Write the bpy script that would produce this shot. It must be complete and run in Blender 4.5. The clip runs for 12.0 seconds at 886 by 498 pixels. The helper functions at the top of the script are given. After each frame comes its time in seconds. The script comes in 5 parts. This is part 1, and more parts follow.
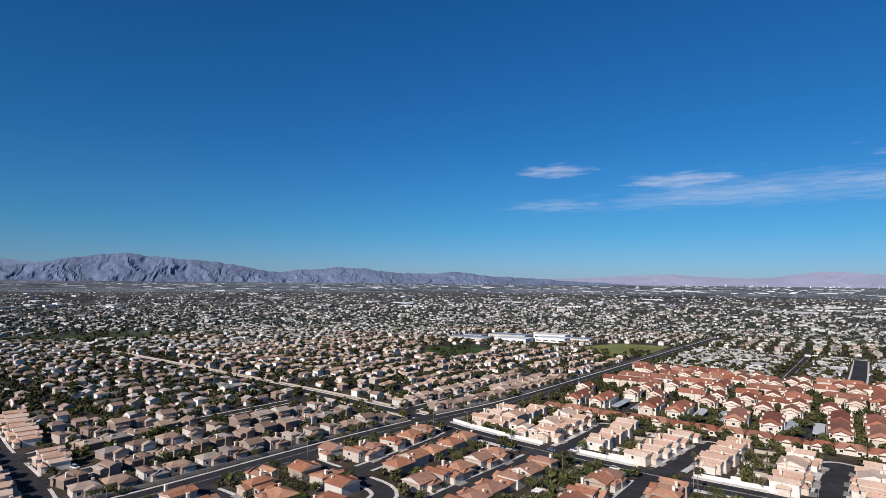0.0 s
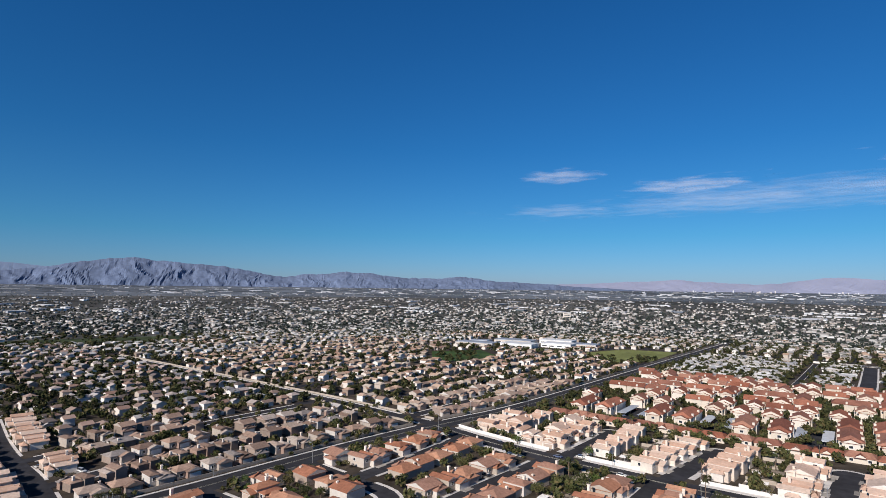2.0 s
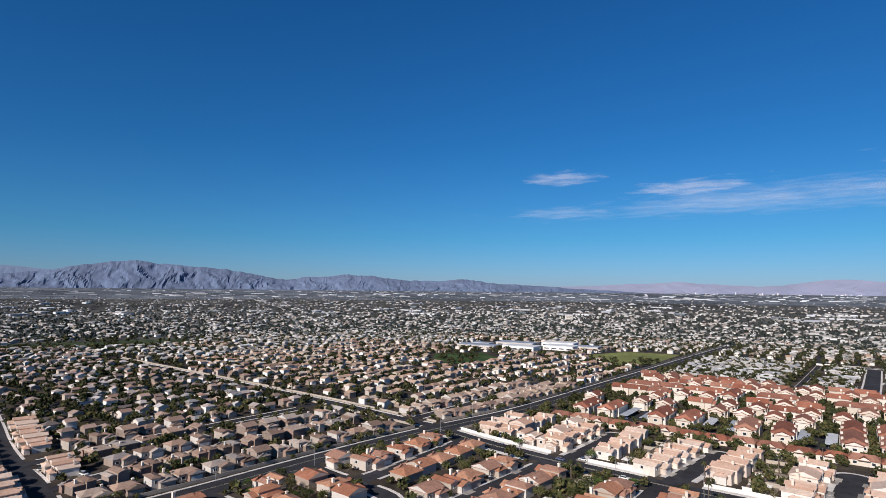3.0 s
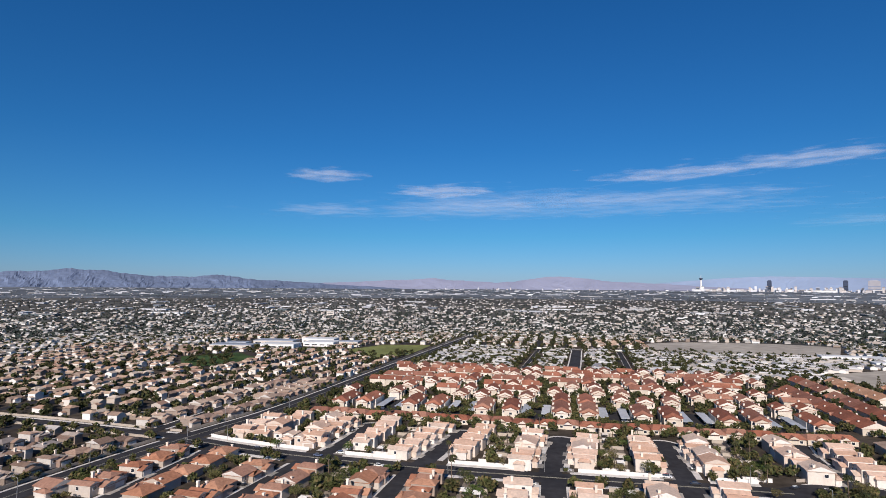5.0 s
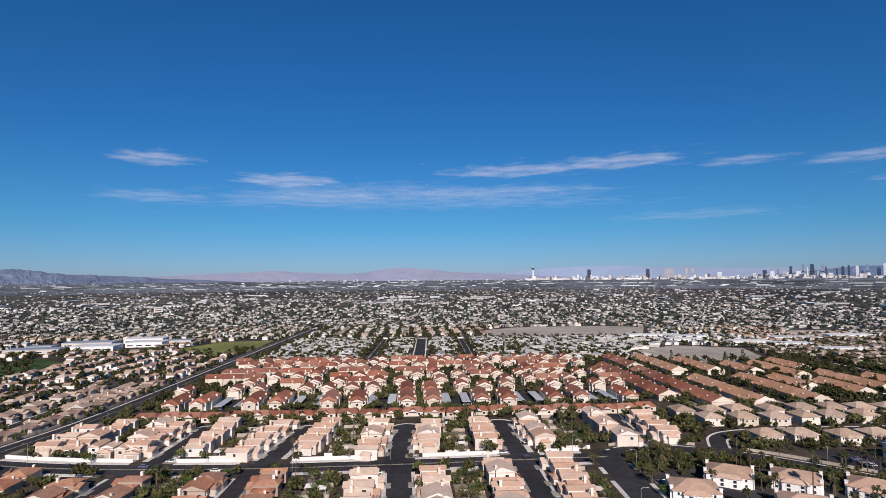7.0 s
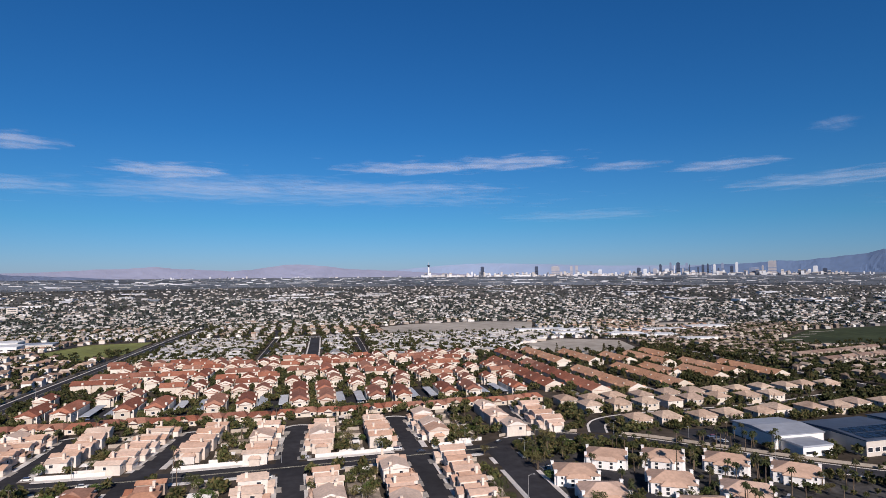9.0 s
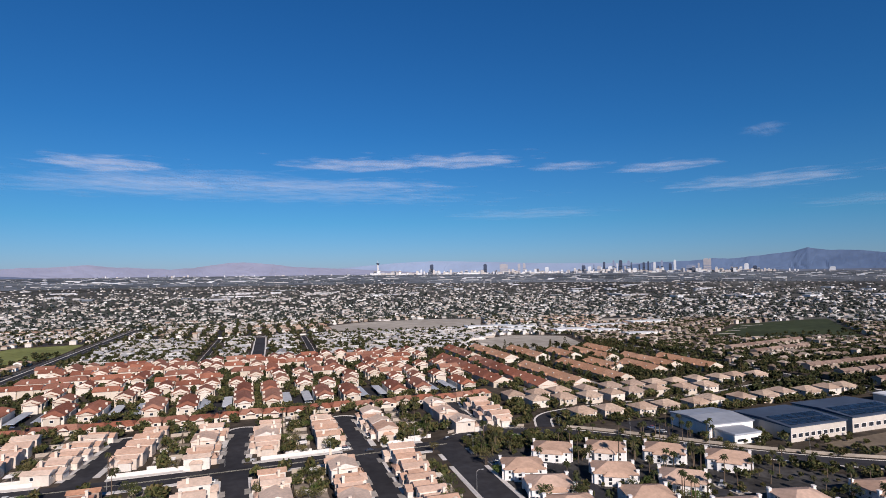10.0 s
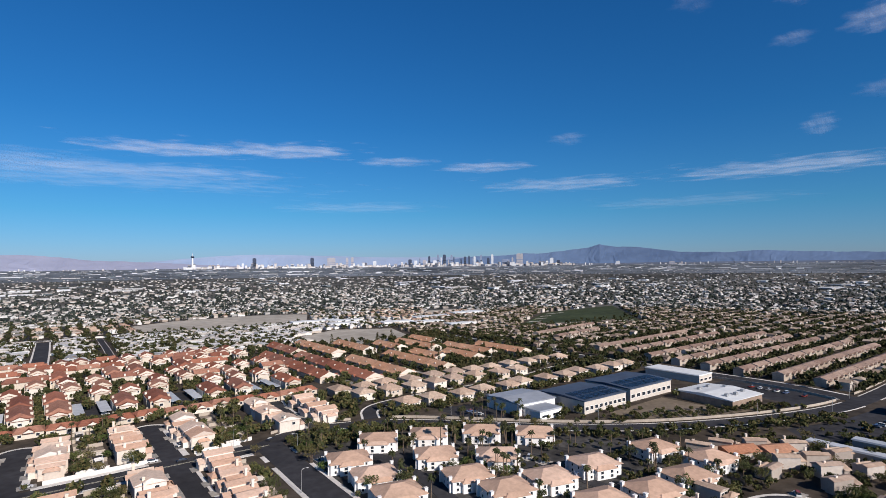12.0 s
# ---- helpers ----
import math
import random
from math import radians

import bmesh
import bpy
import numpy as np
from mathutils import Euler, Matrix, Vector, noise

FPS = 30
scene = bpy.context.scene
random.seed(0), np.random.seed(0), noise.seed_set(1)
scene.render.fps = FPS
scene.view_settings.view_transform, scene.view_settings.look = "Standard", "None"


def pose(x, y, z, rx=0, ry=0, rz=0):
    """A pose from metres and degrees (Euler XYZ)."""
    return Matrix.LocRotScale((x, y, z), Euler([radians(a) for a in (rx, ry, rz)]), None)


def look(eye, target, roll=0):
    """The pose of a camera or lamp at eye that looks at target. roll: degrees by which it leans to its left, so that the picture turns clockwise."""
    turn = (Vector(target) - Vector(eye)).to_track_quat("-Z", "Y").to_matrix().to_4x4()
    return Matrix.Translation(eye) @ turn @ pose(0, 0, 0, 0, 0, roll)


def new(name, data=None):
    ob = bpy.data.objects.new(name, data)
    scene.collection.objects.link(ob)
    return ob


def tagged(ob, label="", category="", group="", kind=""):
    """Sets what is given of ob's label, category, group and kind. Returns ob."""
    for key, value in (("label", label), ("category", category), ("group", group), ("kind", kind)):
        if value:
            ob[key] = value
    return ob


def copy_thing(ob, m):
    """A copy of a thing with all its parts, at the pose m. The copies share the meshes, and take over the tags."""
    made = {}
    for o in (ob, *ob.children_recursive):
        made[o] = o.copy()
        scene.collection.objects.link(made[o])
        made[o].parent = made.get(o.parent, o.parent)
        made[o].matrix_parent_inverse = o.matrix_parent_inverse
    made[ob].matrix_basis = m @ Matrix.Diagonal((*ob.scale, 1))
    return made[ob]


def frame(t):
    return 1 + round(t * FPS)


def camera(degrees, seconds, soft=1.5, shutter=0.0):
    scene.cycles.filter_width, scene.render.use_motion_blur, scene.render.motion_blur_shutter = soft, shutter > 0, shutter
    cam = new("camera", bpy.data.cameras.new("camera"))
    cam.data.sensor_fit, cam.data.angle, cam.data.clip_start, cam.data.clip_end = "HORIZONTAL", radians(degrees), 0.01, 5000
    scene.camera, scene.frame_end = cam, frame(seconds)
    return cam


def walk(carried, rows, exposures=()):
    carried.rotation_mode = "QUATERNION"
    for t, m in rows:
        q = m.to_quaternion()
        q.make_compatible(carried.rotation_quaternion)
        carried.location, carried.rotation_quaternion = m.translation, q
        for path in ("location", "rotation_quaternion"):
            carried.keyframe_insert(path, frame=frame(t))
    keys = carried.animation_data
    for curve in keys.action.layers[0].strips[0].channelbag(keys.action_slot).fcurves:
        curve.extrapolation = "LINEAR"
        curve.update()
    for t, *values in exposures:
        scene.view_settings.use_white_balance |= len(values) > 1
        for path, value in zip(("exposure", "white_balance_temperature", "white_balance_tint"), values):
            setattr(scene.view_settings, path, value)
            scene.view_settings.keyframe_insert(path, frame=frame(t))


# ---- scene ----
cam = camera(77.05, 12.0, soft=0.2)
EYE_H = 84.5


def aim(yaw, pitch, lean):
    """Camera hovering over the houses: heading to the right of +y, upward tilt and lean, in degrees."""
    return pose(0, 0, EYE_H, 0, 0, -yaw) @ pose(0, 0, 0, 90 + pitch) @ pose(0, 0, 0, 0, 0, lean)


PATH = (
    (0.0, -35.70, 3.43, 0.51),
    (0.5, -35.80, 3.56, 0.54),
    (1.0, -35.99, 3.67, 0.62),
    (1.5, -36.16, 3.81, 0.67),
    (2.0, -36.31, 3.94, 0.68),
    (2.5, -36.49, 4.06, 0.73),
    (2.7, -36.67, 4.17, 0.58),
    (4.3, -25.61, 4.36, 0.57),
    (4.5, -21.64, 4.31, 0.50),
    (5.0, -12.41, 3.98, 0.37),
    (5.5, -6.58, 3.69, 0.06),
    (6.0, -3.27, 3.47, -0.29),
    (6.5, 0.02, 3.26, -0.47),
    (7.0, 3.29, 3.09, -0.47),
    (7.5, 6.58, 2.98, -0.41),
    (9.5, 16.25, 2.58, -0.55),
    (10.0, 19.14, 2.43, -0.62),
    (10.5, 23.59, 2.24, -0.68),
    (11.0, 29.40, 2.02, -0.64),
    (11.5, 34.72, 1.77, -0.61),
    (12.0, 36.69, 1.61, -0.66),
)
walk(cam, [(row[0], aim(*row[1:])) for row in PATH], exposures=((0.0, 0.06, 6550, 10), (4.5, 0.09, 6600, 12), (6.5, -0.01, 6700, 14), (10.0, 0.02, 6700, 15), (12.0, 0.14, 6550, 11)))

# ---- world and sun ----
SUN_WAY = Vector((0.03, -1.0, 0.0))
SUN_UP = radians(30)
world = bpy.data.worlds.new("desert_sky")
scene.world = world
world.use_nodes = True
wn = world.node_tree.nodes
sky = wn.new("ShaderNodeTexSky")
sky.sky_type = "NISHITA"
sky.sun_disc = False
sky.sun_elevation = SUN_UP
sky.sun_rotation = math.atan2(SUN_WAY.x, SUN_WAY.y)
sky.altitude = 700
sky.air_density = 1.0
sky.dust_density = 0.4
sky.ozone_density = 3.0
wn["Background"].inputs["Strength"].default_value = 0.11
# a deep desert blue overhead, paler and greyer in the dust near the horizon
wl = world.node_tree.links.new
way = wn.new("ShaderNodeTexCoord")
split = wn.new("ShaderNodeSeparateXYZ")
wl(way.outputs["Generated"], split.inputs["Vector"])
span = wn.new("ShaderNodeMapRange")
span.inputs["From Max"].default_value = 1.0
wl(split.outputs["Z"], span.inputs["Value"])
deep = wn.new("ShaderNodeValToRGB")
els = deep.color_ramp.elements
els.new(0.05)
els.new(0.14)
els.new(0.28)
els.new(0.5)
for el, place, tint in zip(els, (0.0, 0.09, 0.24, 0.50, 0.66, 1.0), ((0.31, 0.44, 0.76), (0.165, 0.46, 0.70), (0.10, 0.44, 0.73), (0.08, 0.45, 0.79), (0.035, 0.18, 0.38), (0.02, 0.09, 0.22))):
    el.position, el.color = place, (*tint, 1)
wl(span.outputs["Result"], deep.inputs["Fac"])
mixed = wn.new("ShaderNodeMix")
mixed.data_type, mixed.blend_type = "RGBA", "MULTIPLY"
mixed.inputs["Factor"].default_value = 1.0
wl(sky.outputs["Color"], mixed.inputs["A"])
wl(deep.outputs["Color"], mixed.inputs["B"])
wl(mixed.outputs["Result"], wn["Background"].inputs["Color"])
sun = new("sun", bpy.data.lights.new("sun", "SUN"))
sun.data.energy = 5.0
sun.data.angle = radians(0.53)
sun.data.color = (1.0, 0.94, 0.88)
sun.matrix_world = look((0, 0, 500), Vector((0, 0, 500)) - SUN_WAY * math.cos(SUN_UP) - Vector((0, 0, math.sin(SUN_UP))))

# ---- materials ----


def material(name, colors, rough=0.85, grain=0.0, vary="", size=1.0, bump=0.0, metal=0.0, spec=0.08):
    """A surface whose base colour is picked from a palette for each object or island, with stains at two scales."""
    m = bpy.data.materials.new(name)
    m.use_nodes = True
    n, link = m.node_tree.nodes, m.node_tree.links.new
    bsdf = n["Principled BSDF"]
    bsdf.inputs["Roughness"].default_value = rough
    bsdf.inputs["Metallic"].default_value = metal
    bsdf.inputs["Specular IOR Level"].default_value = spec
    if vary and len(colors) > 1:
        ramp = n.new("ShaderNodeValToRGB")
        ramp.color_ramp.interpolation = "CONSTANT"
        els = ramp.color_ramp.elements
        while len(els) < len(colors):
            els.new(0.5)
        for i, c in enumerate(colors):
            els[i].position = i / len(colors)
            els[i].color = (*c, 1)
        if vary == "object":
            source = n.new("ShaderNodeObjectInfo").outputs["Random"]
        else:
            source = n.new("ShaderNodeNewGeometry").outputs["Random Per Island"]
        link(source, ramp.inputs["Fac"])
        base = ramp.outputs["Color"]
    else:
        rgb = n.new("ShaderNodeRGB")
        rgb.outputs[0].default_value = (*colors[0], 1)
        base = rgb.outputs[0]
    if grain:
        place = n.new("ShaderNodeNewGeometry").outputs["Position"]
        last = None
        for scale, detail in ((1.0 / size, 4.0), (0.13 / size, 3.0)):
            tex = n.new("ShaderNodeTexNoise")
            tex.inputs["Scale"].default_value = scale
            tex.inputs["Detail"].default_value = detail
            link(place, tex.inputs["Vector"])
            ramp2 = n.new("ShaderNodeMapRange")
            ramp2.inputs["From Min"].default_value = 0.3
            ramp2.inputs["From Max"].default_value = 0.7
            ramp2.inputs["To Min"].default_value = 1.0 - grain
            ramp2.inputs["To Max"].default_value = 1.0 + grain * 0.7
            link(tex.outputs["Fac"], ramp2.inputs["Value"])
            mix = n.new("ShaderNodeMix")
            mix.data_type, mix.blend_type = "RGBA", "MULTIPLY"
            mix.inputs["Factor"].default_value = 1.0
            link(base, mix.inputs["A"])
            link(ramp2.outputs["Result"], mix.inputs["B"])
            base = mix.outputs["Result"]
            last = last or tex
        if bump:
            b = n.new("ShaderNodeBump")
            b.inputs["Strength"].default_value = bump
            b.inputs["Distance"].default_value = 0.1
            link(last.outputs["Fac"], b.inputs["Height"])
            link(b.outputs["Normal"], bsdf.inputs["Normal"])
    link(base, bsdf.inputs["Base Color"])
    return m


SOIL = material("dry_soil", [(0.078, 0.063, 0.05)], grain=0.4, size=6.0)
# far soils hold distance haze in their colour: greyer first, then lilac-blue
FAR_SOIL = material("lightly_hazed_valley_floor", [(0.11, 0.105, 0.095)], grain=0.5, size=60.0)
HAZED_SOIL = material("hazed_valley_floor", [(0.15, 0.165, 0.185)], grain=0.5, size=90.0)
LOT = material("bare_sand_lot", [(0.43, 0.385, 0.33)], grain=0.2, size=14.0)
GRASS = material("irrigated_grass", [(0.056, 0.094, 0.032)], grain=0.3, size=5.0)
FIELD = material("dry_playing_field", [(0.20, 0.215, 0.075)], grain=0.25, size=8.0)
ASPHALT = material("old_asphalt", [(0.047, 0.046, 0.051)], grain=0.25, size=4.0)
DRIVE = material("concrete_drive", [(0.36, 0.33, 0.30), (0.30, 0.28, 0.26), (0.42, 0.38, 0.34)], grain=0.2, vary="object", size=2.0)
KERB = material("pale_concrete", [(0.68, 0.64, 0.60)], grain=0.15, size=3.0)
PAINT = material("road_paint", [(0.36, 0.34, 0.28)], grain=0.3)
BLOCKWALL = material("painted_block_wall", [(0.78, 0.73, 0.68)], grain=0.10, size=2.0)
BEIGEBLOCK = material("beige_block_wall", [(0.42, 0.36, 0.30)], grain=0.15, size=2.0)
BROWNWALL = material("brown_block_wall", [(0.30, 0.22, 0.17)], grain=0.2, size=2.0)
STUCCO = material("peach_stucco", [(0.64, 0.54, 0.46), (0.69, 0.61, 0.53), (0.60, 0.49, 0.41), (0.72, 0.66, 0.60)], grain=0.08, vary="object")
WHITE_STUCCO = material("white_stucco", [(0.80, 0.77, 0.74)], grain=0.07)
CREAM_STUCCO = material("cream_stucco", [(0.65, 0.57, 0.48), (0.71, 0.64, 0.56), (0.58, 0.50, 0.41)], grain=0.08, vary="object")
PEACH_TILE = material("peach_clay_tile", [(0.60, 0.40, 0.30), (0.64, 0.45, 0.35), (0.57, 0.36, 0.26), (0.66, 0.50, 0.40)], grain=0.15, vary="object", size=1.2, bump=0.4)
ORANGE_TILE = material("orange_clay_tile", [(0.43, 0.20, 0.12), (0.36, 0.155, 0.095), (0.48, 0.25, 0.16), (0.38, 0.21, 0.15)], grain=0.2, vary="object", size=1.2, bump=0.4)
RED_TILE = material("red_clay_tile", [(0.325, 0.123, 0.077), (0.365, 0.15, 0.097), (0.25, 0.098, 0.065), (0.38, 0.19, 0.132), (0.28, 0.127, 0.09)], grain=0.2, vary="object", size=1.2, bump=0.4)
BROWN_TILE = material("brown_clay_tile", [(0.30, 0.205, 0.16), (0.37, 0.25, 0.19), (0.42, 0.32, 0.26), (0.23, 0.155, 0.12), (0.44, 0.36, 0.31), (0.30, 0.26, 0.24)], grain=0.2, vary="object", size=1.2, bump=0.4)
VILLA_TILE = material("weathered_peach_tile", [(0.55, 0.37, 0.275), (0.60, 0.42, 0.325), (0.52, 0.345, 0.255)], grain=0.14, vary="object", size=1.5, bump=0.4)
ROSE_TILE = material("faded_rose_tile", [(0.30, 0.21, 0.17), (0.35, 0.25, 0.20), (0.26, 0.175, 0.14)], grain=0.2, vary="object", size=1.5, bump=0.4)
TAN_TILE = material("tan_concrete_tile", [(0.46, 0.33, 0.25), (0.52, 0.39, 0.30), (0.42, 0.31, 0.245)], grain=0.2, vary="object", size=1.5, bump=0.4)
GLASS = material("dark_window_glass", [(0.03, 0.035, 0.045)], rough=0.12, spec=0.6)
DOORPAINT = material("garage_door_paint", [(0.62, 0.56, 0.50), (0.70, 0.66, 0.62), (0.45, 0.36, 0.30)], vary="object", rough=0.6)
CHIMNEY = material("chimney_stucco", [(0.70, 0.58, 0.48), (0.76, 0.66, 0.57)], vary="object")
METAL_ROOF = material("grey_metal_roof", [(0.36, 0.38, 0.42)], rough=0.5, grain=0.1, size=3.0, metal=0.2)
CARPORT = material("carport_sheet", [(0.50, 0.52, 0.56), (0.58, 0.60, 0.63), (0.42, 0.45, 0.50)], vary="object", rough=0.6, grain=0.12, size=2.0)
WHITE_ROOF = material("white_membrane_roof", [(0.66, 0.67, 0.68)], rough=0.85, grain=0.08, size=5.0)
BLUE_ROOF = material("slate_blue_roof", [(0.075, 0.098, 0.145)], rough=0.55, grain=0.15, size=5.0)
PANEL = material("solar_panel_glass", [(0.035, 0.055, 0.10)], rough=0.25, spec=0.5)
STEEL = material("galvanised_steel", [(0.42, 0.42, 0.42)], rough=0.5, metal=0.6)
BARK = material("bark", [(0.15, 0.11, 0.08)], grain=0.25, size=0.5)
LEAF = material("dry_green_leaves", [(0.088, 0.098, 0.034), (0.12, 0.115, 0.045), (0.066, 0.074, 0.030), (0.135, 0.115, 0.05)], vary="object", grain=0.35, size=0.7, rough=0.7)
LUSH = material("bright_green_leaves", [(0.085, 0.12, 0.034), (0.07, 0.10, 0.03)], vary="object", grain=0.3, size=0.7, rough=0.7)
FROND = material("palm_fronds", [(0.045, 0.052, 0.022), (0.062, 0.062, 0.03)], vary="object", grain=0.25, size=0.8, rough=0.6)
PINE = material("dark_conifer_needles", [(0.05, 0.054, 0.022), (0.085, 0.062, 0.028), (0.065, 0.066, 0.028)], vary="island", grain=0.3, size=0.7)
FAR_LEAF = material("mixed_tree_leaves", [(0.042, 0.050, 0.020), (0.060, 0.064, 0.027), (0.032, 0.036, 0.018), (0.080, 0.070, 0.032)], vary="island", grain=0.2, size=3.0)
GARDEN_LEAF = material("garden_leaves", [(0.072, 0.082, 0.030), (0.10, 0.098, 0.04), (0.052, 0.058, 0.026), (0.125, 0.10, 0.045)], vary="island", grain=0.25, size=2.0)
# far foliage greyed and blued in its colour to stand for haze
HAZED_LEAF = material("hazed_far_leaves", [(0.046, 0.058, 0.048), (0.058, 0.068, 0.058), (0.038, 0.048, 0.046)], vary="island", grain=0.2, size=6.0)
CARPAINT = material("car_paint", [(0.70, 0.70, 0.70), (0.03, 0.03, 0.035), (0.45, 0.46, 0.48), (0.25, 0.04, 0.03), (0.10, 0.13, 0.22), (0.75, 0.74, 0.70), (0.18, 0.18, 0.19)], vary="object", rough=0.25, spec=0.6)
RUBBER = material("tyre_rubber", [(0.02, 0.02, 0.02)])
# mountain rock: the blue of distance haze is mixed into the base colour
HAZED_ROCK = material("hazed_rock", [(0.135, 0.172, 0.262)], grain=0.16, size=25.0, rough=1.0)
# farther ranges: paler and bluer, with more haze painted into the rock
HAZED_PINK_ROCK = material("hazed_pink_rock", [(0.235, 0.25, 0.34)], grain=0.04, size=120.0, rough=1.0)
HAZED_PALE_ROCK = material("hazed_pale_rock", [(0.225, 0.285, 0.405)], grain=0.04, size=140.0, rough=1.0)
TOWER_WHITE = material("pale_concrete_tower", [(0.56, 0.58, 0.62)], grain=0.1, size=20.0)
TOWER_DARK = material("bronze_glass_tower", [(0.055, 0.07, 0.11)], rough=0.5, grain=0.1, size=10.0)
TOWER_TAN = material("tan_concrete_tower", [(0.34, 0.33, 0.355)], grain=0.08, size=20.0)
TOWER_BLUE = material("blue_glass_tower", [(0.20, 0.24, 0.34)], rough=0.3, grain=0.1, size=10.0)

# ---- helpers for building ----


def part(name, bm, mat, parent=None, label=""):
    mesh = bpy.data.meshes.new(name)
    bm.to_mesh(mesh)
    bm.free()
    for m in mat if isinstance(mat, tuple) else (mat,):
        mesh.materials.append(m)
    ob = new(name, mesh)
    ob.parent = parent
    return tagged(ob, label)


def share(name, src, parent, m):
    """Another part on the same mesh."""
    ob = new(name, src.data)
    ob.parent = parent
    ob.matrix_basis = m
    return ob


def box(bm, x0, y0, z0, x1, y1, z1, lean=0.0):
    """A block; lean draws the top in on all sides."""
    v = [bm.verts.new(p) for p in ((x0, y0, z0), (x1, y0, z0), (x1, y1, z0), (x0, y1, z0),
                                   (x0 + lean, y0 + lean, z1), (x1 - lean, y0 + lean, z1), (x1 - lean, y1 - lean, z1), (x0 + lean, y1 - lean, z1))]
    for f in ((0, 3, 2, 1), (4, 5, 6, 7), (0, 1, 5, 4), (1, 2, 6, 5), (2, 3, 7, 6), (3, 0, 4, 7)):
        bm.faces.new([v[i] for i in f])


def pitched(bm, x0, y0, x1, y1, z, rise, along="x", hip=0.0, eave=0.22):
    """A roof solid with an eave board; the ridge runs along x or y, and hip draws its ends in; upright gable ends take the second material."""
    low = [bm.verts.new(p) for p in ((x0, y0, z), (x1, y0, z), (x1, y1, z), (x0, y1, z))]
    top = [bm.verts.new((q.co.x, q.co.y, z + eave)) for q in low]
    cx, cy, zr = (x0 + x1) / 2, (y0 + y1) / 2, z + eave + rise
    bm.faces.new(low[::-1])
    for i in range(4):
        j = (i + 1) % 4
        bm.faces.new((low[i], low[j], top[j], top[i]))
    if along == "x":
        a, b = bm.verts.new((x0 + hip, cy, zr)), bm.verts.new((x1 - hip, cy, zr))
        bm.faces.new((top[0], top[1], b, a))
        bm.faces.new((top[2], top[3], a, b))
        ends = (bm.faces.new((top[3], top[0], a)), bm.faces.new((top[1], top[2], b)))
    else:
        a, b = bm.verts.new((cx, y0 + hip, zr)), bm.verts.new((cx, y1 - hip, zr))
        bm.faces.new((top[1], top[2], b, a))
        bm.faces.new((top[3], top[0], a, b))
        ends = (bm.faces.new((top[0], top[1], a)), bm.faces.new((top[2], top[3], b)))
    if hip <= 0:
        for face in ends:
            face.material_index = 1


def rod(bm, a, b, ra, rb, sides=6):
    """A tapered round bar from a to b."""
    a, b = Vector(a), Vector(b)
    turn = (b - a).to_track_quat("Z", "Y")
    rings = []
    for p, r in ((a, ra), (b, rb)):
        rings.append([bm.verts.new(p + turn @ Vector((r * math.cos(k * 2 * math.pi / sides), r * math.sin(k * 2 * math.pi / sides), 0))) for k in range(sides)])
    for k in range(sides):
        j = (k + 1) % sides
        bm.faces.new((rings[0][k], rings[0][j], rings[1][j], rings[1][k]))
    bm.faces.new(rings[0][::-1])
    bm.faces.new(rings[1])


def raw(name, verts, faces, mats, parent=None, index=None):
    mesh = bpy.data.meshes.new(name)
    mesh.from_pydata(verts, [], faces)
    for m in mats:
        mesh.materials.append(m)
    if index is not None:
        mesh.polygons.foreach_set("material_index", index)
    ob = new(name, mesh)
    ob.parent = parent
    return ob


FLAT = 1000.0


def rise_at(x, y):
    """Height of the valley floor: level near by, then climbing gently to the foot of the hills."""
    r = math.hypot(x, y)
    if r <= FLAT:
        return 0.0
    d = r + 19000.0 * ((r - FLAT) / 3000.0) ** 2.6
    return EYE_H * (1 - r / d)


# ---- ground ----
rings = [0, 100, 200, 300, 450, 600, 800] + [1000 + 100 * k for k in range(39)]
verts, faces = [], []
SPOKES = 120
for r in rings:
    for k in range(SPOKES):
        a = 2 * math.pi * k / SPOKES
        x, y = r * math.sin(a), r * math.cos(a)
        verts.append((x, y, rise_at(x, y)))
for i in range(len(rings) - 1):
    for k in range(SPOKES):
        j = (k + 1) % SPOKES
        faces.append((i * SPOKES + k, (i + 1) * SPOKES + k, (i + 1) * SPOKES + j, i * SPOKES + j))
# outer rings switch to the haze-tinted soils
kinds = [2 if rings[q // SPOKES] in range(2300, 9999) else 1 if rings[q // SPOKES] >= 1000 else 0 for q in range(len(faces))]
tagged(raw("ground", verts, faces, [SOIL, FAR_SOIL, HAZED_SOIL], None, kinds), "dry tan desert soil of the valley floor, haze-tinted far out", "ground", kind="structure")

# ---- roads ----
ROADS = {}


def resample(pts, step=4.0, smooth=2):
    for _ in range(smooth):
        out = [pts[0]]
        for a, b in zip(pts, pts[1:]):
            out += [(a[0] * .75 + b[0] * .25, a[1] * .75 + b[1] * .25), (a[0] * .25 + b[0] * .75, a[1] * .25 + b[1] * .75)]
        pts = out + [pts[-1]]
    out = [Vector(pts[0])]
    for a, b in zip(pts, pts[1:]):
        a, b = Vector(a), Vector(b)
        n = max(1, round((b - a).length / step))
        out += [a.lerp(b, k / n) for k in range(1, n + 1)]
    return out


def sideways(line):
    sides = []
    for i in range(len(line)):
        d = (line[min(i + 1, len(line) - 1)] - line[max(i - 1, 0)]).normalized()
        sides.append(Vector((d.y, -d.x)))
    return sides


def ribbon(line, a, b, z0, z1, skip=()):
    """A strip between the offsets a and b to the right of a line, from z0 up to z1; left out where it meets the roads in skip."""
    sides, verts, faces, prev = sideways(line), [], [], False
    for p, s in zip(line, sides):
        mid = p + s * (a + b) / 2
        if any(near_line(mid, other, gap) for other, gap in skip):
            prev = False
            continue
        i = len(verts)
        h = rise_at(p.x, p.y)
